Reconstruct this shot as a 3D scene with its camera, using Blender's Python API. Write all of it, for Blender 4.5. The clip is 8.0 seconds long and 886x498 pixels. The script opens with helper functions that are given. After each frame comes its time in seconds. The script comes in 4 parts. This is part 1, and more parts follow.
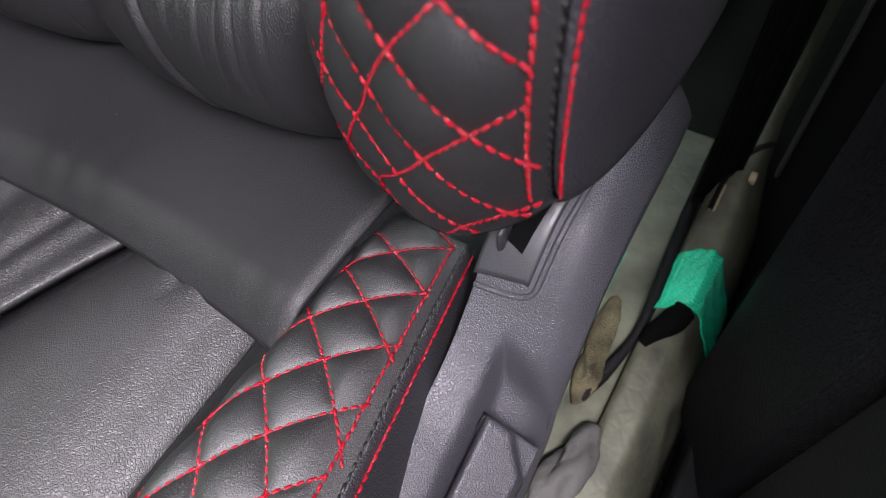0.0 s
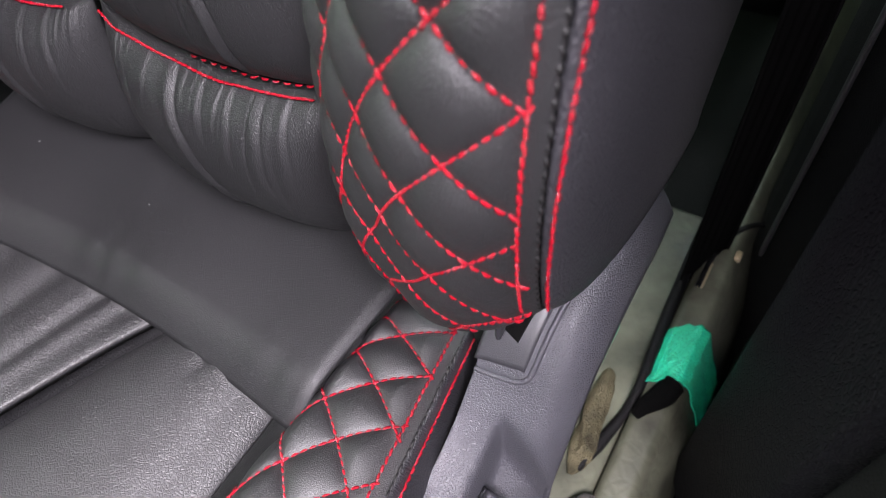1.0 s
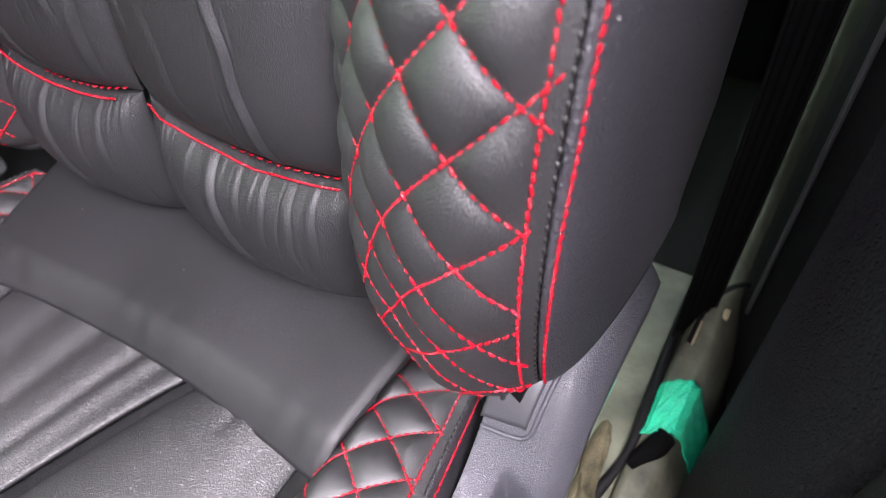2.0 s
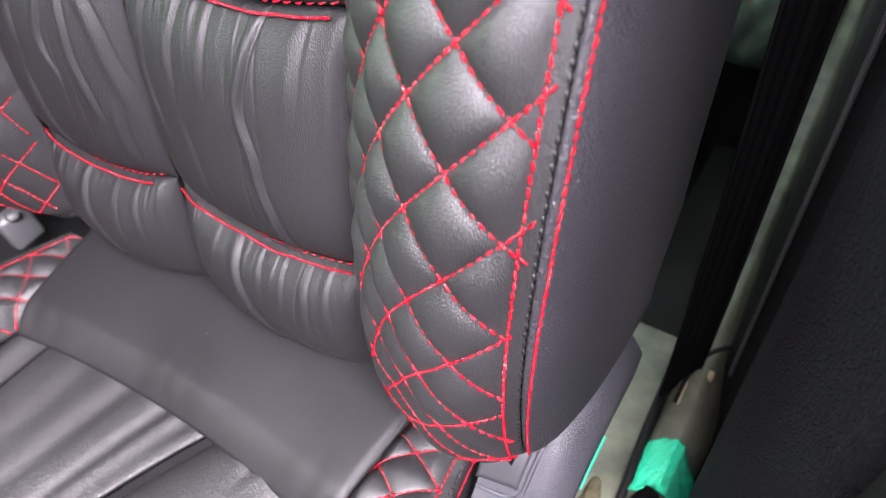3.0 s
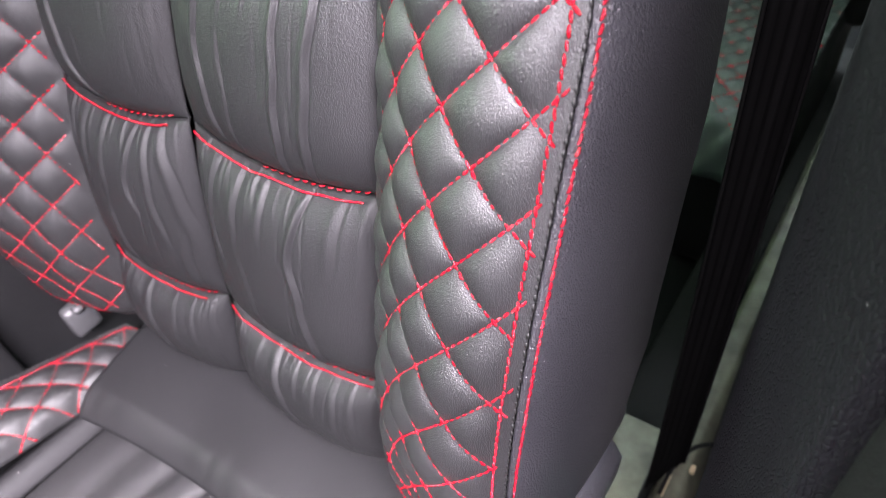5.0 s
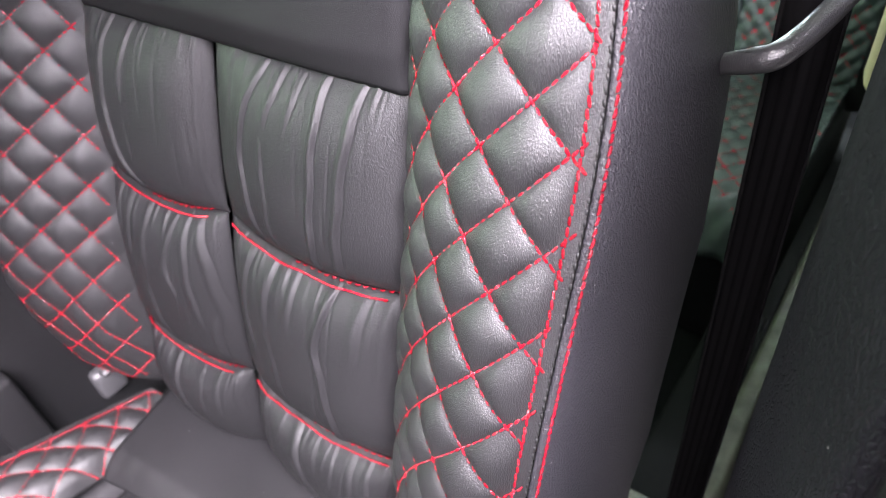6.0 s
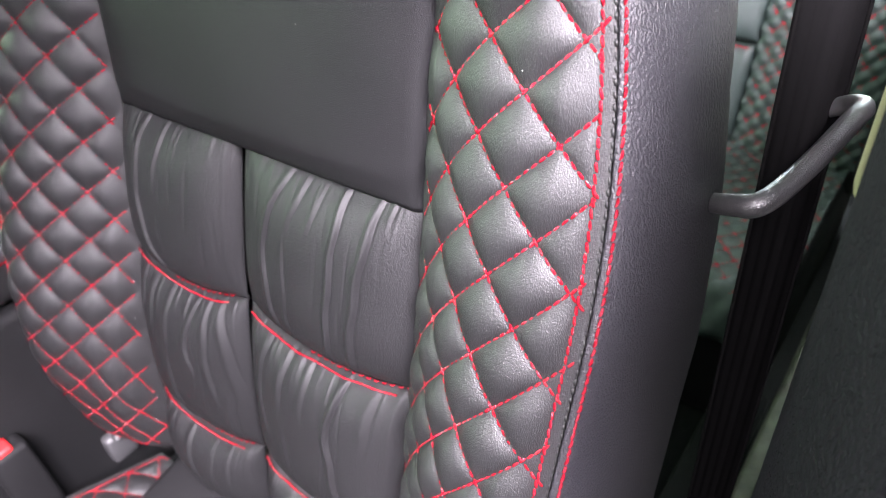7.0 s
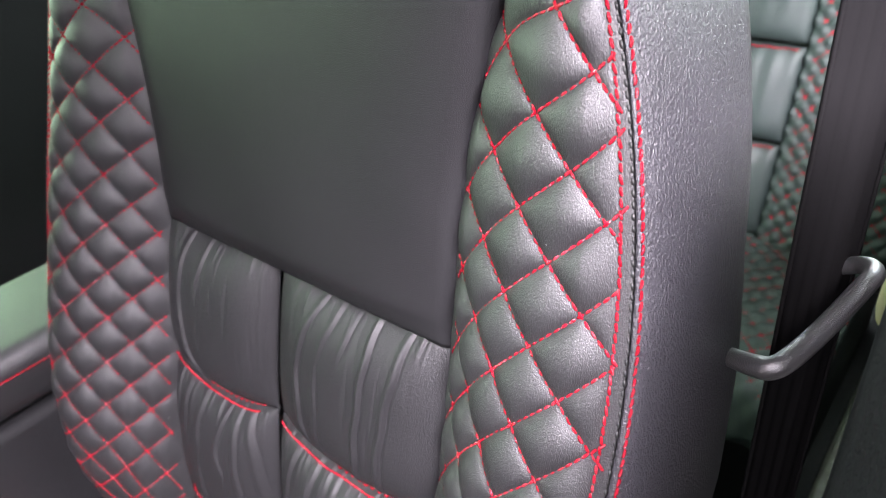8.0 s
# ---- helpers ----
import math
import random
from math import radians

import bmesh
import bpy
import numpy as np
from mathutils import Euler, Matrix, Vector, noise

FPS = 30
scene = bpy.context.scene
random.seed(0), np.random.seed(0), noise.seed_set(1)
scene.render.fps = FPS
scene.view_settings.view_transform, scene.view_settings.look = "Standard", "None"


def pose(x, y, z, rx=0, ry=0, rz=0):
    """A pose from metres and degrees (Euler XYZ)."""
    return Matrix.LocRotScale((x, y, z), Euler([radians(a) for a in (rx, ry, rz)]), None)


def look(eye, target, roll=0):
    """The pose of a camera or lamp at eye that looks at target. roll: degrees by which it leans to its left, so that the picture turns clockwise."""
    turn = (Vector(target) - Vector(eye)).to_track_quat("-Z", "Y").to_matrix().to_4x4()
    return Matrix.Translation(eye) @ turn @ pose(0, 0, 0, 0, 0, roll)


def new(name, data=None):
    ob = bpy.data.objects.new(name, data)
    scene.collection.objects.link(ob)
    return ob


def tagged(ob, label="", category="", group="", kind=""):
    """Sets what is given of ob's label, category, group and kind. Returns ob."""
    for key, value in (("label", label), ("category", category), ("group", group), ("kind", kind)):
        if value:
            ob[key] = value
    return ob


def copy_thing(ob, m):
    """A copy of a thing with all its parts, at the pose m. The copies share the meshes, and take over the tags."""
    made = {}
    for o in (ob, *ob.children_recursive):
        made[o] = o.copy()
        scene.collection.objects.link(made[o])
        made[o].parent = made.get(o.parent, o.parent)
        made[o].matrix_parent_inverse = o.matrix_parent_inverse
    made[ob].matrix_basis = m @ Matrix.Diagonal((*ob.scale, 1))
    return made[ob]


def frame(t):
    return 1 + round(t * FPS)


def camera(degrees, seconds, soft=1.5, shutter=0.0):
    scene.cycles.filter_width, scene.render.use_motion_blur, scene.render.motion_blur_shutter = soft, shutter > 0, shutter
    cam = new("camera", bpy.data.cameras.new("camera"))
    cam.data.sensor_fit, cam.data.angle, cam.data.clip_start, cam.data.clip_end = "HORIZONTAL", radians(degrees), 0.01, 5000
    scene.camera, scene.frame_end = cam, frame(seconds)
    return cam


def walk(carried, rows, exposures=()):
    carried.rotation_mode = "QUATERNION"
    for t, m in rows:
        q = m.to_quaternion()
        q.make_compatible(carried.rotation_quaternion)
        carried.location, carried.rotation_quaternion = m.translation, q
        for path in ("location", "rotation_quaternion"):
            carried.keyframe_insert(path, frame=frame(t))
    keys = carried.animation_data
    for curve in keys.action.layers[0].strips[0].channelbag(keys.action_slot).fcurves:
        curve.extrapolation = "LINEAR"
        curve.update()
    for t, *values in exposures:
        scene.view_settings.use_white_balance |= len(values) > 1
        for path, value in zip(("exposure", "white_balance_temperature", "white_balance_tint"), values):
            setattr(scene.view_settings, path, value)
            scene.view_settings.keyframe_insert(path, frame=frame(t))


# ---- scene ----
cam = camera(64.6, 8.0, soft=0.9)
cam.data.dof.use_dof, cam.data.dof.focus_distance, cam.data.dof.aperture_fstop = True, 0.31, 11.0
METRES, EYE, TILT, LEAN, TURN = 0.36, 0.62, -60.17, 5.15, 29.92
EYE_X = 0.305
ROWS = [
    (0.0, 0.0, 0.0, 0.0, 0.0, 0.0, -0.0),
    (0.5, 0.0034, -0.0459, 0.0265, 0.3, 1.89, -0.49),
    (1.0, 0.0026, -0.0914, 0.0587, 0.44, 3.65, -0.24),
    (1.5, -0.0037, -0.1456, 0.0791, 0.55, 5.03, -0.25),
    (3.0, 0.0069, -0.3345, 0.1554, 1.25, 9.26, -1.16),
    (3.5, 0.0152, -0.398, 0.1779, 1.47, 10.32, -1.49),
    (4.0, 0.0221, -0.4613, 0.2011, 1.81, 11.22, -1.68),
    (4.5, 0.0275, -0.5196, 0.2223, 2.08, 12.13, -2.21),
    (6.0, 0.0142, -0.6907, 0.2962, 2.75, 17.24, -4.28),
    (6.5, 0.0134, -0.745, 0.3327, 2.67, 19.38, -5.41),
    (7.0, 0.0103, -0.7876, 0.3597, 2.81, 21.01, -6.0),
    (7.5, 0.0072, -0.8334, 0.3988, 3.59, 23.4, -6.94),
    (8.0, 0.0032, -0.8829, 0.4432, 4.28, 25.87, -8.02),
]
walk(cam, [(t, pose(EYE_X, 0, EYE, TILT, LEAN, TURN) @ pose(METRES * x, METRES * y, METRES * z, 90 + pitch, roll, yaw)) for t, x, y, z, yaw, pitch, roll in ROWS],
     [(0.0, 0.68, 6480, 20), (1.5, 1.33, 6480, 22), (4.0, 1.95, 6480, 25), (6.5, 1.95, 6480, 25), (8.0, 1.65, 6480, 25)])

# ---- daylight: an overcast sky, with added lamps for the unseen door and windows ----
world = bpy.data.worlds.new("sky")
scene.world = world
world.use_nodes = True
wn = world.node_tree.nodes
sky = wn.new("ShaderNodeTexSky")
sky.sky_type, sky.sun_disc = "NISHITA", False
sky.sun_elevation, sky.sun_rotation = radians(68), radians(152)
wn["Background"].inputs["Strength"].default_value = 0.014
world.node_tree.links.new(sky.outputs["Color"], wn["Background"].inputs["Color"])
sun = new("sun", bpy.data.lights.new("sun", "SUN"))
sun.data.energy, sun.data.angle, sun.data.color = 3.8, radians(12), (1.0, 0.95, 0.95)
sun.matrix_world = look((0.55, -1.05, 2.9), (0, 0.0, 0.3))


def daylight_lamp(name, eye, target, wide, high, watts, color):
    """An added area lamp that stands in for the sky's light from one side."""
    lamp = new(name, bpy.data.lights.new(name, "AREA"))
    lamp.data.shape, lamp.data.size, lamp.data.size_y, lamp.data.energy, lamp.data.color = "RECTANGLE", wide, high, watts, color
    lamp.matrix_world = look(eye, target)


# added lamp high outside the roof's edge, brightens the right bolster
daylight_lamp("sky_lamp_right", (0.98, -0.40, 1.90), (0.18, 0.10, 0.52), 0.70, 0.60, 165, (0.97, 0.96, 1.0))
# added lamp above the unseen windscreen, brightens sill and cushion
daylight_lamp("windscreen_light", (0.22, -0.60, 1.26), (0.20, 0.12, 0.50), 0.70, 0.50, 6.5, (1.0, 0.98, 1.0))
# added lamps at the unseen rear windows, set to brighten the bench
daylight_lamp("window_light_rear", (-0.15, 1.62, 1.14), (0.1, 0.7, 0.4), 1.20, 0.24, 15, (0.80, 1.0, 0.95))
daylight_lamp("window_light_right_rear", (0.44, 0.82, 1.06), (0.12, 0.80, 0.36), 0.60, 0.30, 3, (0.72, 1.0, 0.80))
# added lamp at the unseen far window; its green tints the leather's sheen
daylight_lamp("window_light_left", (-1.16, -0.20, 1.02), (0.0, 0.05, 0.45), 1.10, 0.40, 13, (0.60, 1.0, 0.62))


# ---- materials ----
def material(name, color, rough=0.5, metal=0.0, spec=0.5):
    m = bpy.data.materials.new(name)
    m.use_nodes = True
    b = m.node_tree.nodes["Principled BSDF"]
    b.inputs["Base Color"].default_value = (*color, 1)
    b.inputs["Roughness"].default_value = rough
    b.inputs["Metallic"].default_value = metal
    b.inputs["Specular IOR Level"].default_value = spec
    return m


def node(m, kind, **inputs):
    n = m.node_tree.nodes.new(kind)
    for key, value in inputs.items():
        n.inputs[key].default_value = value
    return n


def grain(m, scale, depth, fine=0.0, vary=0.25, stretch=(1, 1, 1), wear=6.0, lint=False, drawn=False):
    """Leather or moulded grain: cells and fine noise as bump, with a slow change of tone and gloss."""
    t, b = m.node_tree, m.node_tree.nodes["Principled BSDF"]
    link = t.links.new
    where = t.nodes.new("ShaderNodeTexCoord")
    turn = t.nodes.new("ShaderNodeMapping")
    turn.inputs["Scale"].default_value = stretch
    link(where.outputs["Object"], turn.inputs["Vector"])
    bend = node(m, "ShaderNodeTexNoise", Scale=scale * 0.6, Detail=2.0)
    link(turn.outputs["Vector"], bend.inputs["Vector"])
    mix = node(m, "ShaderNodeMix")
    mix.data_type = "VECTOR"
    mix.inputs["Factor"].default_value = 0.0022
    link(turn.outputs["Vector"], mix.inputs["A"])
    link(bend.outputs["Color"], mix.inputs["B"])
    cells = t.nodes.new("ShaderNodeTexVoronoi")
    cells.feature, cells.inputs["Scale"].default_value = "DISTANCE_TO_EDGE", scale
    link(mix.outputs["Result"], cells.inputs["Vector"])
    rise = node(m, "ShaderNodeMapRange")
    rise.interpolation_type = "SMOOTHSTEP"
    rise.inputs["From Max"].default_value = 0.22
    if drawn:
        # soft leather stretched over the padding: short wrinkles that run one way
        cells = node(m, "ShaderNodeTexNoise", Scale=scale, Detail=2.5, Roughness=0.55, Distortion=0.4)
        link(turn.outputs["Vector"], cells.inputs["Vector"])
        rise.inputs["From Min"].default_value, rise.inputs["From Max"].default_value = 0.30, 0.68
        link(cells.outputs["Fac"], rise.inputs["Value"])
    else:
        link(cells.outputs["Distance"], rise.inputs["Value"])
    dust = node(m, "ShaderNodeTexNoise", Scale=scale * 2.3, Detail=3.0)
    link(where.outputs["Object"], dust.inputs["Vector"])
    add = t.nodes.new("ShaderNodeMath")
    add.operation = "MULTIPLY_ADD"
    add.inputs[1].default_value = fine
    link(dust.outputs["Fac"], add.inputs[0])
    link(rise.outputs["Result"], add.inputs[2])
    bump = node(m, "ShaderNodeBump", Strength=1.0, Distance=depth)
    link(add.outputs["Value"], bump.inputs["Height"])
    link(bump.outputs["Normal"], b.inputs["Normal"])
    slow = node(m, "ShaderNodeTexNoise", Scale=wear, Detail=4.0)
    link(where.outputs["Object"], slow.inputs["Vector"])
    for socket, spread in (("Roughness", vary * 0.35), ("Base Color", vary)):
        ramp = t.nodes.new("ShaderNodeMapRange")
        ramp.inputs["From Min"].default_value, ramp.inputs["From Max"].default_value = 0.3, 0.7
        link(slow.outputs["Fac"], ramp.inputs["Value"])
        if socket == "Roughness":
            mid = b.inputs[socket].default_value
            ramp.inputs["To Min"].default_value, ramp.inputs["To Max"].default_value = mid * (1 - spread), mid * (1 + spread)
            link(ramp.outputs["Result"], b.inputs[socket])
        else:
            c = list(b.inputs[socket].default_value)
            tone = node(m, "ShaderNodeMix")
            tone.data_type = "RGBA"
            tone.inputs["A"].default_value = (c[0] * (1 - spread), c[1] * (1 - spread), c[2] * (1 - spread), 1)
            tone.inputs["B"].default_value = (c[0] * (1 + spread), c[1] * (1 + spread), c[2] * (1 + spread), 1)
            ramp.inputs["To Min"].default_value, ramp.inputs["To Max"].default_value = 0, 1
            link(ramp.outputs["Result"], tone.inputs["Factor"])
            link(tone.outputs["Result"], b.inputs[socket])
    if lint:
        # a few pale specks of lint
        spot = node(m, "ShaderNodeTexVoronoi", Scale=75.0)
        link(where.outputs["Object"], spot.inputs["Vector"])
        apart = t.nodes.new("ShaderNodeSeparateColor")
        link(spot.outputs["Color"], apart.inputs["Color"])
        few, near, both = (t.nodes.new("ShaderNodeMath") for _ in range(3))
        few.operation, near.operation, both.operation = "GREATER_THAN", "LESS_THAN", "MULTIPLY"
        few.inputs[1].default_value, near.inputs[1].default_value = 0.90, 0.030
        link(apart.outputs["Red"], few.inputs[0])
        link(spot.outputs["Distance"], near.inputs[0])
        link(few.outputs["Value"], both.inputs[0])
        link(near.outputs["Value"], both.inputs[1])
        pale = node(m, "ShaderNodeMix")
        pale.data_type = "RGBA"
        pale.inputs["B"].default_value = (0.30, 0.30, 0.29, 1)
        link(both.outputs["Value"], pale.inputs["Factor"])
        link(tone.outputs["Result"], pale.inputs["A"])
        link(pale.outputs["Result"], b.inputs["Base Color"])
    return m


LEATHER = grain(material("black_leather", (0.007, 0.007, 0.0075), 0.52, spec=0.62), 1750, 0.00014, 0.2, lint=True, stretch=(1, 1, 0.30), drawn=True)
PLAIN = grain(material("smooth_black_leather", (0.0075, 0.0075, 0.008), 0.52, spec=0.18), 900, 0.00005, 0.3, lint=True)
SIDE = grain(material("black_side_leather", (0.014, 0.0135, 0.0165), 0.50, spec=0.6), 900, 0.00038, 0.2, lint=True, stretch=(1, 1, 0.55), drawn=True)
PLEAT = grain(material("soft_black_leather", (0.006, 0.006, 0.0065), 0.53, spec=0.40), 1300, 0.00014, 0.2, stretch=(1, 1, 0.4), lint=True, drawn=True)
CUSHION = grain(material("pebbled_black_leather", (0.009, 0.009, 0.0095), 0.50, spec=0.42), 640, 0.00015, 0.3, lint=True)
# lighter teal copy of the leather; the bench's light is put into its colour
BENCH = grain(material("lit_black_leather", (0.017, 0.025, 0.024), 0.46, spec=0.38), 800, 0.0001, 0.3)
FLAP = grain(material("thick_black_leather", (0.0075, 0.0075, 0.008), 0.45, spec=0.24), 900, 0.00008, 0.3, lint=True)
TRIM = grain(material("grey_black_plastic", (0.042, 0.042, 0.050), 0.47), 620, 0.00020, 0.3, lint=True)
PILLAR = grain(material("grained_black_plastic", (0.008, 0.008, 0.010), 0.60, spec=0.13), 520, 0.00050, 0.3, lint=True, stretch=(1, 1, 0.4))
DARK = grain(material("matt_black_plastic", (0.006, 0.006, 0.0065), 0.62, spec=0.18), 500, 0.0002, 0.3)
CARPET = grain(material("black_carpet", (0.012, 0.012, 0.013), 0.95, spec=0.1), 300, 0.002, 1.0)
THREAD = grain(material("red_thread", (0.235, 0.0018, 0.009), 0.24, spec=0.5), 2600, 0.0001, 0.5)
BLACK_THREAD = material("black_thread", (0.004, 0.004, 0.004), 0.45, spec=0.3)
METAL = grain(material("painted_sill_metal", (0.090, 0.095, 0.068), 0.5, spec=0.35), 90, 0.00012, 0.8, 0.6, wear=30)
GREEN = grain(material("green_tape", (0.0, 0.62, 0.34), 0.35), 300, 0.0003, 0.4)
STEEL = grain(material("dark_brushed_metal", (0.14, 0.14, 0.14), 0.32, 0.75), 700, 0.00008, 0.4)
WEB = material("black_webbing", (0.006, 0.0058, 0.006), 0.95, spec=0.03)
BEIGE = grain(material("beige_plastic", (0.50, 0.42, 0.26), 0.5), 400, 0.0002)
GREYCLOTH = grain(material("grey_headliner", (0.08, 0.08, 0.08), 0.9), 500, 0.0004)
BUCKLE = grain(material("grey_plastic", (0.05, 0.05, 0.052), 0.45), 400, 0.0001)
BRACKET = grain(material("smooth_grey_plastic", (0.030, 0.030, 0.034), 0.42), 700, 0.00004)
# near-black that paints the shade of hollows: recliner slot, under the tape
VOID = grain(material("hollow_shade_black", (0.002, 0.002, 0.002), 0.9, spec=0.05), 500, 0.0001)
RAG = grain(material("grey_felt", (0.13, 0.13, 0.125), 0.95, spec=0.1), 900, 0.0004, 1.0, 0.5)
FOAM = grain(material("yellowish_foam", (0.10, 0.09, 0.055), 0.95, spec=0.1), 500, 0.0006, 1.0, 0.6, wear=60)
RED = material("red_button", (0.65, 0.02, 0.02), 0.4)
EARTH = grain(material("asphalt", (0.10, 0.10, 0.095), 0.9), 40, 0.004, 1.0)


# ---- builders ----
def empty(name, label, category, at=(0, 0, 0), kind="", group=""):
    ob = new(name)
    ob.location = at
    ob.empty_display_size = 0.05
    return tagged(ob, label, category, group, kind)


def world_of(ob):
    own = ob.matrix_parent_inverse @ ob.matrix_basis
    return world_of(ob.parent) @ own if ob.parent else ob.matrix_basis.copy()


def hung(ob, parent):
    if parent is not None:
        ob.parent = parent
        ob.matrix_parent_inverse = world_of(parent).inverted()
    return ob


def mesh_object(name, verts, faces, mat, parent=None, label="", smooth=True):
    me = bpy.data.meshes.new(name)
    me.from_pydata([tuple(v) for v in verts], [], faces)
    me.materials.append(mat)
    if smooth:
        me.polygons.foreach_set("use_smooth", [True] * len(me.polygons))
    me.update()
    ob = new(name, me)
    hung(ob, parent)
    return tagged(ob, label)


def part(name, bm, mat, parent=None, label="", smooth=True):
    bmesh.ops.recalc_face_normals(bm, faces=bm.faces)
    me = bpy.data.meshes.new(name)
    bm.to_mesh(me)
    bm.free()
    me.materials.append(mat)
    if smooth:
        me.polygons.foreach_set("use_smooth", [True] * len(me.polygons))
        me.set_sharp_from_angle(angle=radians(50))
    ob = new(name, me)
    hung(ob, parent)
    return tagged(ob, label)


def grid_faces(n, m, start=0, flip=False, ring=False):
    faces = []
    for i in range(n - 1):
        for j in range(m if ring else m - 1):
            k = (j + 1) % m
            q = (start + i * m + j, start + (i + 1) * m + j, start + (i + 1) * m + k, start + i * m + k)
            faces.append(q[::-1] if flip else q)
    return faces


def normals(P):
    du, dv = np.gradient(P, axis=0), np.gradient(P, axis=1)
    n = np.cross(du, dv)
    return n / np.maximum(np.linalg.norm(n, axis=-1, keepdims=True), 1e-12)


def sheet(name, P, mat, parent=None, label="", thick=0.003, away=None):
    """A sheet of soft material from a grid of places, with a back and closed edges. away: a way that the front faces."""
    n, m = P.shape[:2]
    N = normals(P)
    flip = away is not None and float((N.mean((0, 1)) * np.array(away)).sum()) < 0
    if flip:
        N = -N
    verts = np.concatenate([P.reshape(-1, 3), (P - thick * N).reshape(-1, 3)])
    faces = grid_faces(n, m, 0, flip) + grid_faces(n, m, n * m, not flip)
    rim = [(i, 0) for i in range(n)] + [(n - 1, j) for j in range(1, m)] + [(i, m - 1) for i in range(n - 2, -1, -1)] + [(0, j) for j in range(m - 2, 0, -1)]
    ids = [i * m + j for i, j in rim]
    for a, b in zip(ids, ids[1:] + ids[:1]):
        q = (a, b, b + n * m, a + n * m)
        faces.append(q if flip else q[::-1])
    return mesh_object(name, verts, faces, mat, parent, label)


def rounded(bm, lo, hi, r=0.004, seg=2):
    """A box from lo to hi with rounded edges, added to bm."""
    made = bmesh.ops.create_cube(bm, size=1.0)["verts"]
    lo, hi = Vector(lo), Vector(hi)
    for v in made:
        v.co = Vector([(lo[k] + hi[k]) / 2 + v.co[k] * (hi[k] - lo[k]) for k in range(3)])
    edges = {e for v in made for e in v.link_edges}
    if r:
        bmesh.ops.bevel(bm, geom=list(edges), offset=r, segments=seg, profile=0.5, affect="EDGES", clamp_overlap=True)
    return bm


def box(name, lo, hi, mat, parent=None, label="", r=0.004, seg=2):
    return part(name, rounded(bmesh.new(), lo, hi, r, seg), mat, parent, label)


def prism(name, outline, lo, hi, mat, parent=None, label="", axis="x", r=0.004, seg=3):
    """An outline in the two other axes, drawn out from lo to hi along axis, with rounded edges."""
    bm = bmesh.new()
    put = {"x": lambda s, a, b: (s, a, b), "y": lambda s, a, b: (a, s, b), "z": lambda s, a, b: (a, b, s)}[axis]
    ends = [[bm.verts.new(put(s, a, b)) for a, b in outline] for s in (lo, hi)]
    bm.faces.new(ends[0])
    bm.faces.new(ends[1][::-1])
    for i in range(len(outline)):
        k = (i + 1) % len(outline)
        bm.faces.new((ends[0][i], ends[1][i], ends[1][k], ends[0][k]))
    bmesh.ops.recalc_face_normals(bm, faces=bm.faces)
    if r:
        sharp = [e for e in bm.edges if len(e.link_faces) == 2 and e.calc_face_angle(0) > 0.5]
        bmesh.ops.bevel(bm, geom=sharp, offset=r, segments=seg, profile=0.5, affect="EDGES", clamp_overlap=True)
    return part(name, bm, mat, parent, label)


def smooth_line(points, n):
    """A Catmull-Rom curve through a few places."""
    p = np.array(points, float)
    p = np.concatenate([2 * p[:1] - p[1:2], p, 2 * p[-1:] - p[-2:-1]])
    out = []
    for t in np.linspace(0, len(p) - 3 - 1e-9, n):
        i, f = int(t), t - int(t)
        a, b, c, d = p[i : i + 4]
        out.append(0.5 * (2 * b + (c - a) * f + (2 * a - 5 * b + 4 * c - d) * f**2 + (3 * b - a - 3 * c + d) * f**3))
    return np.array(out)


def tube(name, line, radius, mat, parent=None, label="", sides=12, flat=1.0):
    line = np.array(line, float)
    radius = np.broadcast_to(radius, (len(line),))
    along = np.gradient(line, axis=0)
    along /= np.linalg.norm(along, axis=1, keepdims=True)
    up = np.array((0.13, 0.21, 0.97))
    verts = []
    for p, d, r in zip(line, along, radius):
        a = np.cross(d, up)
        a /= np.linalg.norm(a)
        b = np.cross(a, d)
        for k in range(sides):
            w = 2 * math.pi * k / sides
            verts.append(p + r * (math.cos(w) * a + flat * math.sin(w) * b))
    faces = grid_faces(len(line), sides, 0, False, True)
    faces += [tuple(range(sides)), tuple(range(len(verts) - 1, len(verts) - sides - 1, -1))]
    return mesh_object(name, verts, faces, mat, parent, label)


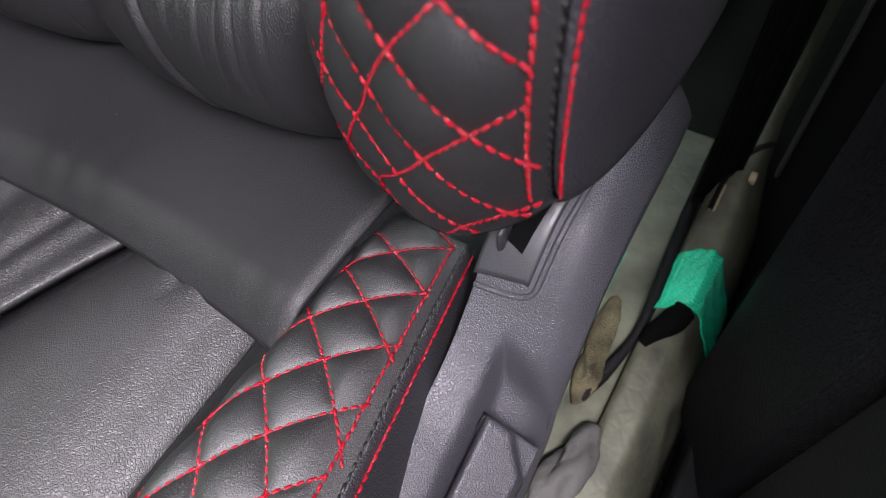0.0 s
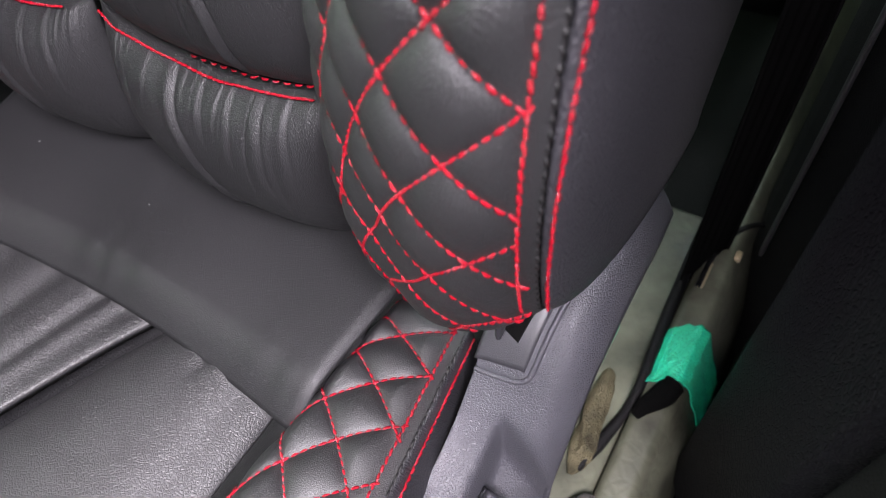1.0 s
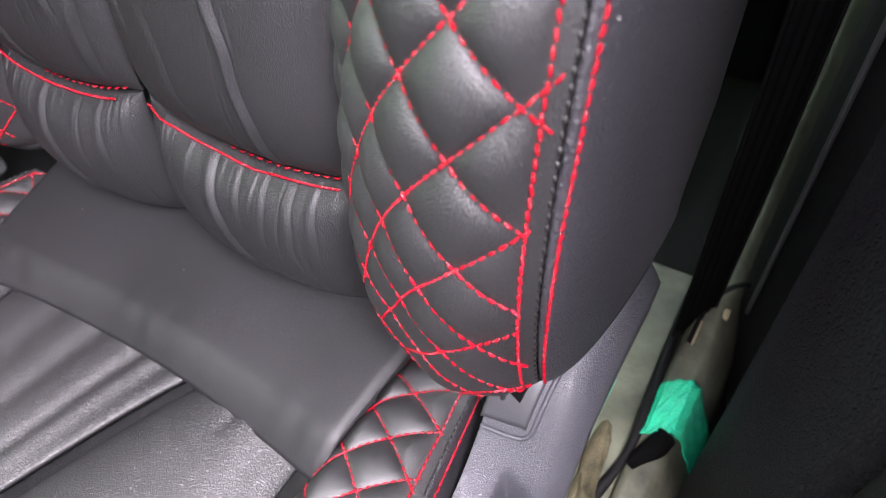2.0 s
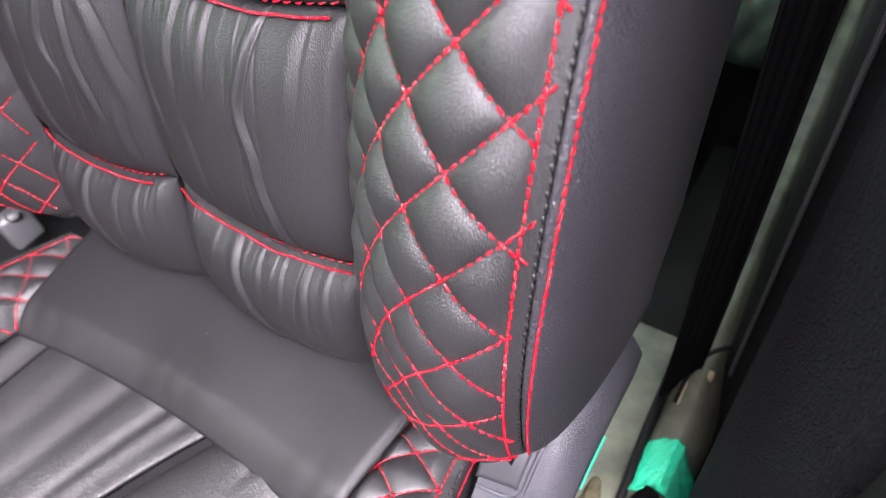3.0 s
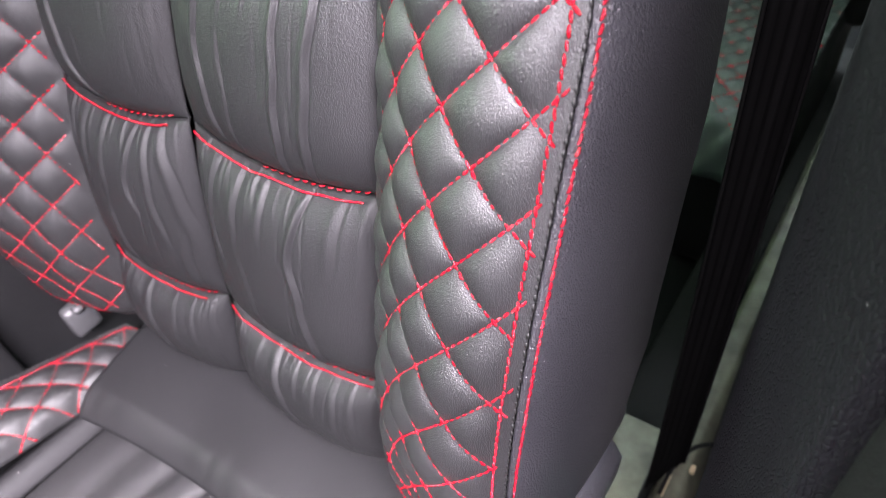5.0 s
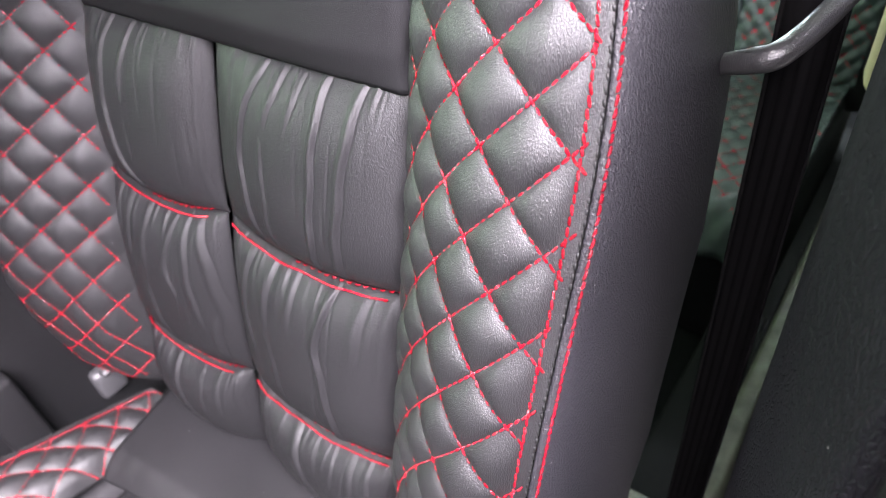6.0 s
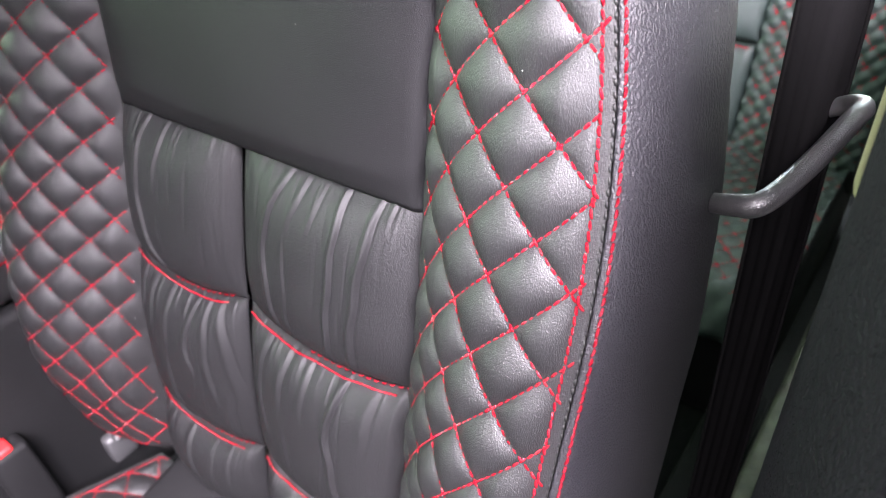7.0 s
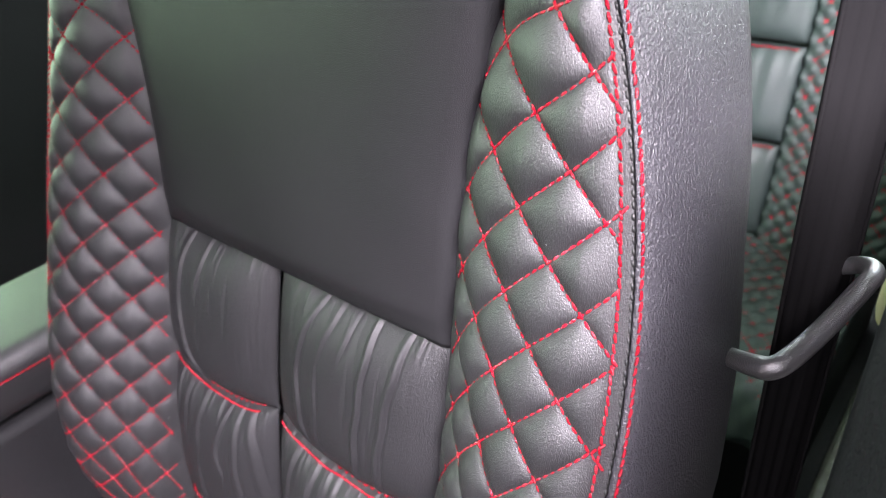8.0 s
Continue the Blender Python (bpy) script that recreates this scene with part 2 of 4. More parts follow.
def stitches(name, line, out, mat, parent, label="", pitch=0.0046, length=0.0042, radius=0.00074, slant=0.12, rise=0.00055, seed=1):
    """A row of thread stitches along a line; out: the surface's normals along it."""
    rnd = random.Random(seed)
    line, out = np.array(line, float), np.array(out, float)
    far = np.r_[0, np.cumsum(np.linalg.norm(np.diff(line, axis=0), axis=1))]
    verts, faces = [], []
    s = pitch * rnd.uniform(0.2, 0.9)
    at = lambda d: np.array([np.interp(d, far, line[:, k]) for k in range(3)])  # noqa: E731
    nor = lambda d: np.array([np.interp(d, far, out[:, k]) for k in range(3)])  # noqa: E731
    while s < far[-1] - pitch * 0.5:
        half = length / 2 * rnd.uniform(0.88, 1.1)
        o = nor(s)
        o /= np.linalg.norm(o) + 1e-9
        d = at(s + half) - at(s - half)
        d /= np.linalg.norm(d) + 1e-9
        side = np.cross(o, d)
        lean = slant + rnd.uniform(-0.06, 0.06)
        mid = at(s) + side * rnd.uniform(-0.0001, 0.0001)
        rr = radius * rnd.uniform(0.9, 1.12)
        base = len(verts)
        for f, w, h in ((-1.0, 0.5, -0.0006), (-0.7, 0.90, -0.0002), (0.0, 1.05, 0.0001), (0.7, 0.90, -0.0002), (1.0, 0.5, -0.0006)):
            c = mid + d * half * f + side * half * f * lean + o * (rise + h)
            for k in range(6):
                a = math.pi * k / 3
                verts.append(c + rr * w * (math.cos(a) * side + math.sin(a) * o))
        faces += grid_faces(5, 6, base, False, True)
        faces += [tuple(base + k for k in range(6)), tuple(base + 29 - k for k in range(6))]
        s += pitch
    if not verts:
        return None
    return mesh_object(name, verts, faces, mat, parent, label)


# ---- the shape of the front seat's back ----
def back_line(z):
    """How far back the seat's middle lies at a height."""
    d = np.minimum(z, 0.72) - 0.45
    return 0.154 + 0.155 * d + 0.345 * d * d + 0.17 * np.maximum(z - 0.72, 0)


def inner_edge(z):
    return 0.1415 + 0.8 * np.maximum(z - 0.76, 0) ** 2


def pattern_place(u, z):
    """u again, from the straight-cut inner edge to which the quilting was laid out."""
    x = inner_edge(z) + (seam_edge(z) - inner_edge(z)) * u
    cut = np.minimum(0.1415 + 1.4 * np.clip(z - 0.76, 0, 0.15) ** 2, seam_edge(z) - 0.04)
    return (x - cut) / (seam_edge(z) - cut)


def seam_edge(z):
    return 0.2600 - 0.86 * np.maximum(z - 0.70, 0) ** 2


def powers(table, p, q):
    return sum(c * p**i * q**j for (i, j), c in table.items())


BULGE = {(0, 0): 0.2051, (0, 1): 0.0539, (0, 2): -0.0089, (0, 3): -0.0087, (0, 4): 0.0052, (1, 0): -0.1317, (1, 1): 0.0583, (1, 2): 0.0397,
         (1, 3): -0.0333, (1, 4): -0.0004, (2, 0): 0.0556, (2, 1): -0.0117, (2, 2): -0.0206, (2, 3): 0.0215, (3, 0): 0.0234, (3, 1): -0.0235}
FALLING = {(0, 0): 0.849, (1, 0): -2.617, (0, 1): -5.1, (1, 1): 0.407, (2, 0): 0.257, (0, 2): 0.24, (0, 3): 0.072, (2, 1): -0.636, (1, 2): 0.424}
RISING = {(0, 0): 0.175, (1, 0): 3.728, (0, 1): -5.258, (1, 1): 0.062, (2, 0): -1.334, (0, 2): -0.622, (0, 3): 0.156, (2, 1): 1.838, (1, 2): -0.777,
          (3, 0): 1.138, (0, 4): 0.056, (1, 3): -0.911}
HEAD = 0.985


def foot(u):
    """How low the bolster's face reaches; it rises towards the seam."""
    return 0.364 + 0.066 * np.clip((u - 0.5) / 0.5, 0, 1) ** 1.5


def bolster_place(u, z):
    """The side bolster's face: u from the inner crease (0) to the outer seam (1)."""
    x = inner_edge(z) + (seam_edge(z) - inner_edge(z)) * u
    y = powers(BULGE, pattern_place(u, z), (z - 0.65) / 0.2) - 0.010 * np.exp(-(((u - 0.22) / 0.16) ** 2)) * np.clip((0.56 - z) / 0.12, 0, 1) * np.clip(u / 0.08, 0, 1)
    y = y + 0.006 * np.clip((foot(u) + 0.016 - z) / 0.016, 0, 1.5) ** 2 + 0.03 * np.clip((z - 0.95) / 0.035, 0, 2) ** 2
    # the taut lower end stands out over the cushion
    y = y - 0.0095 * np.exp(-(((u - 0.52) / 0.26) ** 2)) * np.clip((0.45 - z) / 0.055, 0, 1) ** 1.3 * np.clip(u / 0.1, 0, 1)
    return np.stack([x, y, z], -1)


def quilt(u, z, shift):
    """Where a place lies in the two families of quilting lines."""
    low = 0.42 * np.clip((0.45 - z) / 0.045, 0, 1) * np.clip((0.62 - u) / 0.2, 0, 1)
    w, u = (z - 0.65) / 0.2, pattern_place(u, z)
    return powers(FALLING, u - 0.6, w) + shift[0], powers(RISING, u - 0.6, w) + shift[1] + shift[2] * u + low


def puff(a, b, depth):
    fa, fb = np.abs(np.sin(np.pi * a)), np.abs(np.sin(np.pi * b))
    return depth * (fa * fb) ** 0.56


def side_place(v, z, s):
    """The bolster's plain outer side, from the seam (v = 0) round to the back (v = 1)."""
    front = bolster_place(np.ones_like(z), z)
    deep = 0.118 - 0.050 * np.clip((z - 0.63) / 0.15, 0, 1) + np.interp(z, (0.43, 0.48, 0.55, 0.65, 0.70, 0.75, 0.78, 0.85, 0.92), (-0.015, 0.021, 0.024, 0.016, 0.010, 0.010, 0.013, 0.018, 0.018))
    q = np.clip(v / 0.6, 0, 1) * math.pi / 2
    r = np.clip((v - 0.6) / 0.4, 0, 1) * math.pi / 2
    x = front[..., 0] + (0.0180 - 0.006 * np.clip((z - 0.70) / 0.15, 0, 1)) * np.sin(q) - 0.06 * (1 - np.cos(r))
    y = front[..., 1] + deep * (1 - np.cos(q)) + 0.05 * np.sin(r)
    return np.stack([s * x, y, z], -1)


# ---- the front seat ----
seat = empty("car_seat", "black leather car front seat with red diamond stitching and gathered cushions", "car seat", (0, 0.1, 0.1), group="front seats")


def bolster(s, shift, nu, nz):
    """One side bolster of the seat's back, quilted, with its seam, its plain side and all stitching."""
    U, Zg = np.meshgrid(np.linspace(0, 1, nu), np.linspace(0, 1, nz), indexing="ij")
    Zg = foot(U) + Zg * (HEAD - foot(U))
    P = bolster_place(U, Zg)
    a, b = quilt(U, Zg, shift)
    edge = np.clip(U / 0.14, 0, 1) ** 0.8 * np.clip((0.942 - U) / 0.13, 0, 1) ** 0.6 * np.clip((Zg - foot(U)) / 0.012, 0, 1) * np.interp(Zg, [0.41, 0.56], [0.25, 1])
    N = normals(P)
    N *= np.sign(-N[..., 1:2].mean())
    rough = np.array([[noise.noise((p[0] * 60, p[1] * 60, p[2] * 60)) for p in row] for row in P[::4, ::4]])
    rough = np.kron(rough, np.ones((4, 4)))[:nu, :nz]
    for _ in range(6):
        rough[1:-1, 1:-1] = (rough[:-2, 1:-1] + rough[2:, 1:-1] + rough[1:-1, :-2] + rough[1:-1, 2:]) / 4
    Q = P + N * ((puff(a, b, 0.0050) * edge) + 0.0006 * rough * edge)[..., None]
    Q[..., 0] *= s
    face = sheet("quilted_bolster", Q, LEATHER, seat, "quilted black leather bolster with red diamond stitching", 0.003, (0, -1, 0))

    def on(u, z):
        p = bolster_place(u, z)
        e = 1e-3
        n = np.cross(bolster_place(u + e, z) - p, bolster_place(u, z + e) - p)
        n /= np.linalg.norm(n, axis=-1, keepdims=True)
        n *= np.sign(-n[..., 1:2])
        return p * np.array((s, 1, 1)), n * np.array((s, 1, 1))

    # the two families of quilting lines
    us = np.linspace(0.05, 0.985, 70)
    zs = np.linspace(0.366, HEAD, 440)
    for family in (0, 1):
        ug, zg = np.meshgrid(us, zs, indexing="ij")
        f = quilt(ug, zg, shift)[family]
        for k in range(math.ceil(f.min()), math.floor(f.max()) + 1):
            uu, zz = [], []
            for i, u in enumerate(us):
                row = f[i] - k
                hit = np.nonzero(row[:-1] * row[1:] <= 0)[0]
                if len(hit) and zs[hit[0]] > foot(u) + 0.004:
                    j = hit[0]
                    uu.append(u)
                    zz.append(zs[j] + (zs[j + 1] - zs[j]) * row[j] / (row[j] - row[j + 1]))
            if len(uu) > 5:
                p, n = on(np.array(uu), np.array(zz))
                stitches("stitch_line", p, n, THREAD, face, "red thread stitching", seed=k + 40 * family, slant=0.10 if family else -0.10)

    # the seam: red rows on both sides of a black one
    zz = np.linspace(foot(1.0) + 0.009, HEAD - 0.004, 200)
    p, n = on(np.full_like(zz, 0.952), zz)
    stitches("seam_stitch_line", p, n, THREAD, face, "red thread stitching beside the seam", seed=7, slant=0.16)
    p, n = on(np.full_like(zz, 0.998), zz)
    stitches("seam_thread", p, n, BLACK_THREAD, face, "black thread in the seam", seed=8, pitch=0.0046, length=0.0038, radius=0.0008, rise=-0.0003)

    V, Zs = np.meshgrid(np.linspace(0, 1, 60), np.linspace(foot(1.0), HEAD, 120), indexing="ij")
    P = side_place(V, Zs, s)
    # the leather rolls into the seam
    roll = np.exp(-((V / 0.03) ** 2))
    P[..., 1] += 0.0012 * roll
    side = sheet("bolster_side", P, SIDE, seat, "plain grained black leather side of the bolster", 0.003, (s, 0, 0))
    vs = 0.078 - 0.032 * np.clip((0.56 - zz) / 0.13, 0, 1)
    p = side_place(vs, zz, s)
    n = np.cross(side_place(vs + 1e-3, zz, s) - p, side_place(vs, zz + 1e-3, s) - p)
    n /= np.linalg.norm(n, axis=-1, keepdims=True)
    n *= np.sign(n[:, :1] * s)
    stitches("seam_stitch_line", p, n, THREAD, side, "red thread stitching beside the seam", seed=9, slant=-0.16)
    # the hem under the bolster and the cap on its top
    for name, z0, turn in (("bolster_hem", 0.0, -1), ("bolster_cap", HEAD - 0.001, 1)):
        w = np.linspace(0, 1, 40)
        f = bolster_place(w, np.full(40, z0) if turn > 0 else foot(w) + 0.001)
        g = side_place(w[1:], np.full(39, z0 if turn > 0 else foot(1.0) + 0.001), 1)
        ring = np.concatenate([f, g])
        ring[:, 0] *= s
        heart = np.array((s * 0.20, ring[:, 1].mean() + 0.01, ring[:, 2].mean()))
        rows = np.stack([ring + (heart - ring) * q * np.array((1, 1, 0)) + np.array((0, 0, turn * h)) for q, h in ((0, 0), (0.04, 0.007), (0.15, 0.012), (0.5, 0.014), (0.98, 0.014))])
        sheet(name, rows, PLAIN, seat, "", 0.002, (0, 0, turn))
    return face


bolster(1, (0.0, 0.0, 0.0), 130, 620)
bolster(-1, (0.0, 0.53, -0.5), 80, 330)

# the plain upper panel of the back
xs, zz = np.meshgrid(np.linspace(-1, 1, 60), np.linspace(0.712, HEAD + 0.01, 80), indexing="ij")
P = np.stack([xs * (inner_edge(zz) + 0.006), back_line(zz) - 0.011 * (1 - np.abs(xs) ** 5) * np.clip((zz - 0.712) / 0.02, 0, 1) ** 0.6 + 0.010 * np.clip((np.abs(xs) - 0.955) / 0.045, 0, 1)
              + 0.03 * np.clip((zz - 0.95) / 0.04, 0, 2) ** 2, zz], -1)
sheet("upper_panel", P, PLAIN, seat, "plain smooth black leather upper panel", 0.004, (0, -1, 0))

# the plain back of the seat
xs, zz = np.meshgrid(np.linspace(-1, 1, 40), np.linspace(foot(1.0), HEAD, 40), indexing="ij")
rear = side_place(np.ones_like(zz), zz, 1)
P = np.stack([xs * rear[..., 0], rear[..., 1] + 0.006 * (1 - xs**4), zz], -1)
sheet("back_shell", P, SIDE, seat, "plain black leather back of the seat", 0.004, (0, 1, 0))
xs, yy = np.meshgrid(np.linspace(-0.17, 0.17, 20), np.linspace(0, 1, 12), indexing="ij")
P = np.stack([xs, 0.345 + yy * 0.10, HEAD + 0.01 + 0.012 * np.sin(yy * math.pi)], -1)
sheet("top_panel", P, PLAIN, seat, "", 0.004, (0, 0, 1))


def pillow(x0, x1, z0, z1, creases, puffed, foot=False, seed=0, sag=0.008):
    """One gathered leather cushion of the seat's back; its folds run down from the upper seam."""
    rnd = random.Random(seed)
    nx, nz = 340, 120
    S, T = np.meshgrid(np.linspace(-1, 1, nx), np.linspace(0, 1, nz), indexing="ij")
    X = (x0 + x1) / 2 + S * (x1 - x0) / 2
    droop = sag * np.cos(S * math.pi / 2)
    Z = (z0 - (0 if foot else 1) * droop) * (1 - T) + (z1 - droop) * T
    body = (1 - np.abs(S) ** 3.2) ** 0.7
    tall = np.where(T > 0.5, (1 - (2 * np.abs(T - 0.5)) ** 4) ** 0.6, (1 - (2 * np.abs(T - 0.5)) ** 3) ** 0.7)
    lift = (puffed + 0.007) * body * tall
    folds = np.zeros_like(S)
    for way, w, h in creases:
        # a fold lies over to one side: a slow rise, a rounded lip and a sharp fall into the crease
        ts, ss = np.array([k[0] for k in way]), np.array([k[1] for k in way])
        line = smooth_line([(a, b, 0) for a, b in way], 60)
        mid = np.interp(T, line[::-1, 0], line[::-1, 1]) + 0.006 * np.sin(23 * T + 5 * ss[0])
        fade = np.clip((T - ts[-1]) / 0.16 + 0.1, 0, 1) * np.clip((ts[0] - T) / 0.10 + (1 if ts[0] > 0.97 else 0.1), 0, 1)
        q = (S - mid) / (0.92 * w)
        lip = np.where(q < 0, np.exp(-((q / 1.1) ** 2)), np.exp(-((q / 0.75) ** 2)))
        folds += (0.30 if foot else 0.50) * h * fade * (lip - 0.5 * np.exp(-(((q - 1.3) / 0.36) ** 2)))
    for _ in range(24):
        c, w, reach = rnd.uniform(-0.95, 0.95), rnd.uniform(0.014, 0.040), rnd.uniform(0.08, 0.30)
        mid = c + rnd.uniform(-0.15, 0.15) * (1 - T)
        q = (S - mid) / w
        folds += rnd.uniform(0.0006, 0.0018) * np.clip(1 - (1 - T) / reach, 0, 1) * np.where(q < 0, np.exp(-((q / 1.5) ** 2)), np.exp(-((q / 0.6) ** 2)))
    for _ in range(7):
        # small creases in the body of the cushion
        c, h0, w, tall_ = rnd.uniform(-0.85, 0.85), rnd.uniform(0.25, 0.85), rnd.uniform(0.012, 0.03), rnd.uniform(0.06, 0.2)
        q = (S - c - rnd.uniform(-0.12, 0.12) * (T - h0)) / w
        folds -= rnd.uniform(0.0004, 0.0010) * np.exp(-q * q) * np.exp(-(((T - h0) / tall_) ** 2))
    lift = lift + 0.75 * folds * body**0.5 * np.clip((1 - T) / 0.03, 0.35, 1)
    Y = back_line(Z) + 0.010 - lift
    if foot:
        Y = Y + 0.022 * np.clip((0.42 - Z) / 0.08, 0, 1) ** 2
    P = np.stack([X, Y, Z], -1)
    return sheet("gathered_cushion", P, PLEAT, seat, "gathered soft black leather back cushion", 0.003, (0, -1, 0)), P


def nearly(share):
    return int(340 * share)


COLUMNS = ((-0.1475, -0.0145), (-0.0095, 0.1475))
ROWS_UP = ((0.334, 0.452, True), (0.452, 0.595, False), (0.595, 0.722, False))
# the long creases: their way from above (height, place across), width, depth
CREASES = {
    (1, 2): [(((1, -0.32), (0.6, -0.52), (0.1, -0.40)), 0.036, 0.0042), (((0.68, -0.28), (0.4, -0.26), (0.1, -0.24)), 0.026, 0.0020), (((1, 0.28), (0.6, 0.24), (0, 0.20)), 0.030, 0.0052),
             (((1, 0.60), (0.6, 0.50), (0, 0.42)), 0.036, 0.0050), (((1, -0.12), (0.7, -0.26)), 0.035, 0.0030), (((1, 0.06), (0.72, -0.04)), 0.032, 0.0028), (((1, 0.72), (0.78, 0.66)), 0.03, 0.0030), (((1, -0.62), (0.85, -0.72)), 0.05, 0.0024)],
    (0, 2): [(((1, -0.35), (0.6, -0.42), (0.3, -0.30), (0.05, -0.02)), 0.040, 0.0046), (((1, 0.0), (0.6, -0.12)), 0.036, 0.0034), (((1, -0.55), (0.82, -0.6)), 0.045, 0.0022), (((1, 0.90), (0.5, 0.88), (0.1, 0.90)), 0.030, 0.0028)],
    (1, 1): [(((1, 0.33), (0.75, 0.20), (0.5, 0.25), (0, 0.36)), 0.038, 0.0062), (((1, -0.62), (0.7, -0.72), (0.4, -0.62)), 0.045, 0.0034), (((1, -0.36), (0.6, -0.44)), 0.045, 0.0030), (((1, -0.10), (0.68, -0.14)), 0.045, 0.0030),
             (((1, 0.62), (0.66, 0.54)), 0.06, 0.0040), (((1, 0.84), (0.5, 0.80)), 0.05, 0.0036), (((0.98, -0.80), (0.86, -0.90)), 0.05, 0.0040), (((0.6, -0.40), (0.15, -0.30)), 0.05, 0.0018)],
    (0, 1): [(((1, 0.34), (0.72, 0.18), (0.52, 0.28)), 0.040, 0.0048), (((1, 0.66), (0.7, 0.80), (0.3, 0.93)), 0.055, 0.0056), (((1, 0.50), (0.6, 0.52), (0.35, 0.62)), 0.045, 0.0036), (((1, -0.70), (0.62, -0.74)), 0.05, 0.0030),
             (((1, -0.48), (0.55, -0.52)), 0.05, 0.0030), (((1, -0.15), (0.55, -0.24)), 0.05, 0.0030), (((0.55, -0.25), (0.3, -0.2), (0.02, 0.0)), 0.05, 0.0030), (((0.45, 0.78), (0.05, 0.72)), 0.05, 0.0042)],
    (1, 0): [(((1, -0.30), (0.5, -0.12), (0, 0.10)), 0.050, 0.0075), (((1, -0.75), (0.5, -0.66)), 0.06, 0.0030), (((1, 0.20), (0.62, 0.22)), 0.036, 0.0030), (((1, 0.42), (0.5, 0.46)), 0.040, 0.0036), (((1, 0.60), (0.6, 0.64)), 0.036, 0.0030), (((1, 0.80), (0.66, 0.84)), 0.036, 0.0028), (((1, -0.05), (0.7, 0.02)), 0.04, 0.0026)],
    (0, 0): [(((1, -0.20), (0.5, -0.08), (0, 0.06)), 0.055, 0.0064), (((1, -0.60), (0.4, -0.52)), 0.06, 0.0034), (((1, 0.28), (0.55, 0.32)), 0.045, 0.0032), (((1, 0.55), (0.6, 0.60)), 0.045, 0.0032), (((1, 0.82), (0.6, 0.86)), 0.04, 0.0028)],
}
for ci, (x0, x1) in enumerate(COLUMNS):
    for ri, (z0, z1, foot) in enumerate(ROWS_UP):
        block, P = pillow(x0, x1, z0, z1, CREASES[ci, ri], 0.017 if not foot else 0.022, foot, 10 * ci + ri)
        if ri < 2:
            line = smooth_line(P[9:-9:30, -3], 80) + np.array((0, -0.0022, 0.001))
            out = np.tile((0, -0.85, 0.5), (len(line), 1))
            stitches("seam_stitch_line", line, out, THREAD, block, "red thread along the gathered seam", pitch=0.0034, length=0.0034, radius=0.0008, slant=0.05, seed=ri + ci, rise=0.0009)
        if ri > 0:
            # loose stitches that show under the bulge of the cushion above the seam
            line = P[nearly(0.42):-6:3, 4] + np.array((0, -0.0012, 0))
            stitches("loose_stitch_line", line, np.tile((0, -0.95, -0.2), (len(line), 1)), THREAD, block, "red thread on the lower edge", pitch=0.0062, length=0.0040, radius=0.0006, slant=0.1, seed=20 + ri + ci, rise=0.0007)

# ---- the seat's cushion ----
# the flap that bridges back and cushion
xs, yy = np.meshgrid(np.linspace(-1, 1, 260), np.linspace(0, 1, 60), indexing="ij")
wide = 0.1555 + 0.016 * yy
roll = np.clip((0.20 - yy) / 0.20, 0, 1)
P = np.stack([xs * wide, 0.050 + 0.013 * (1 - xs**2) + (0.135 - 0.013 * (1 - xs**2)) * yy, 0.336 + 0.004 * np.sin(yy * 2.2) - 0.015 * roll**1.6 - 0.004 * np.clip((np.abs(xs) - 0.95) / 0.05, 0, 1) ** 2
              + 0.0010 * np.sin(xs * 7 + yy * 3) + 0.0003 * np.sin(xs * 23 + 4 * np.sin(xs * 7)) * np.exp(-(((yy - 0.10) / 0.14) ** 2))], -1)
sheet("rear_flap", P, FLAP, seat, "smooth black leather flap between back and cushion", 0.007, (0, 0, 1))


def cushion_insert(x0, x1, s):
    xs, yy = np.meshgrid(np.linspace(-1, 1, 100), np.linspace(0, 1, 120), indexing="ij")
    Yq = 0.12 - 0.52 * yy
    bend = 0.034 * np.clip((0.075 - Yq) / 0.075, 0, 2.5) ** 0.8
    mid0 = x0 - (bend if s > 0 else 0)
    mid1 = x1 + (bend * -1 if s < 0 else 0)
    X = mid0 + (mid1 - mid0) * (xs + 1) / 2
    body = (1 - np.abs(xs) ** 2.4) ** 0.8
    if s < 0:
        body = (1 - np.clip(-xs, 0, 1) ** 4) ** 0.8 - 0.3 * np.clip(xs, 0, 1) ** 10
    Zq = 0.306 - 0.10 * (Yq - 0.05) + (0.017 if s > 0 else 0.012) * body
    for c, w, h, reach in (((-0.05, 0.10, 0.0022, 0.03), (0.55, 0.2, 0.002, 0.25)) if s > 0 else ((0.74, 0.10, 0.0030, 0.16), (0.50, 0.08, 0.0032, 0.30), (0.06, 0.12, 0.0030, 0.3), (-0.4, 0.15, 0.002, 0.3))):
        Zq = Zq - h * np.exp(-(((xs - c - 0.5 * yy) / w) ** 2)) * np.clip(1 - (0.07 - Yq) / reach, 0, 1)
    P = np.stack([X, Yq, Zq], -1)
    return sheet("cushion_insert", P, CUSHION, seat, "creased black leather seat cushion", 0.01, (0, 0, 1))


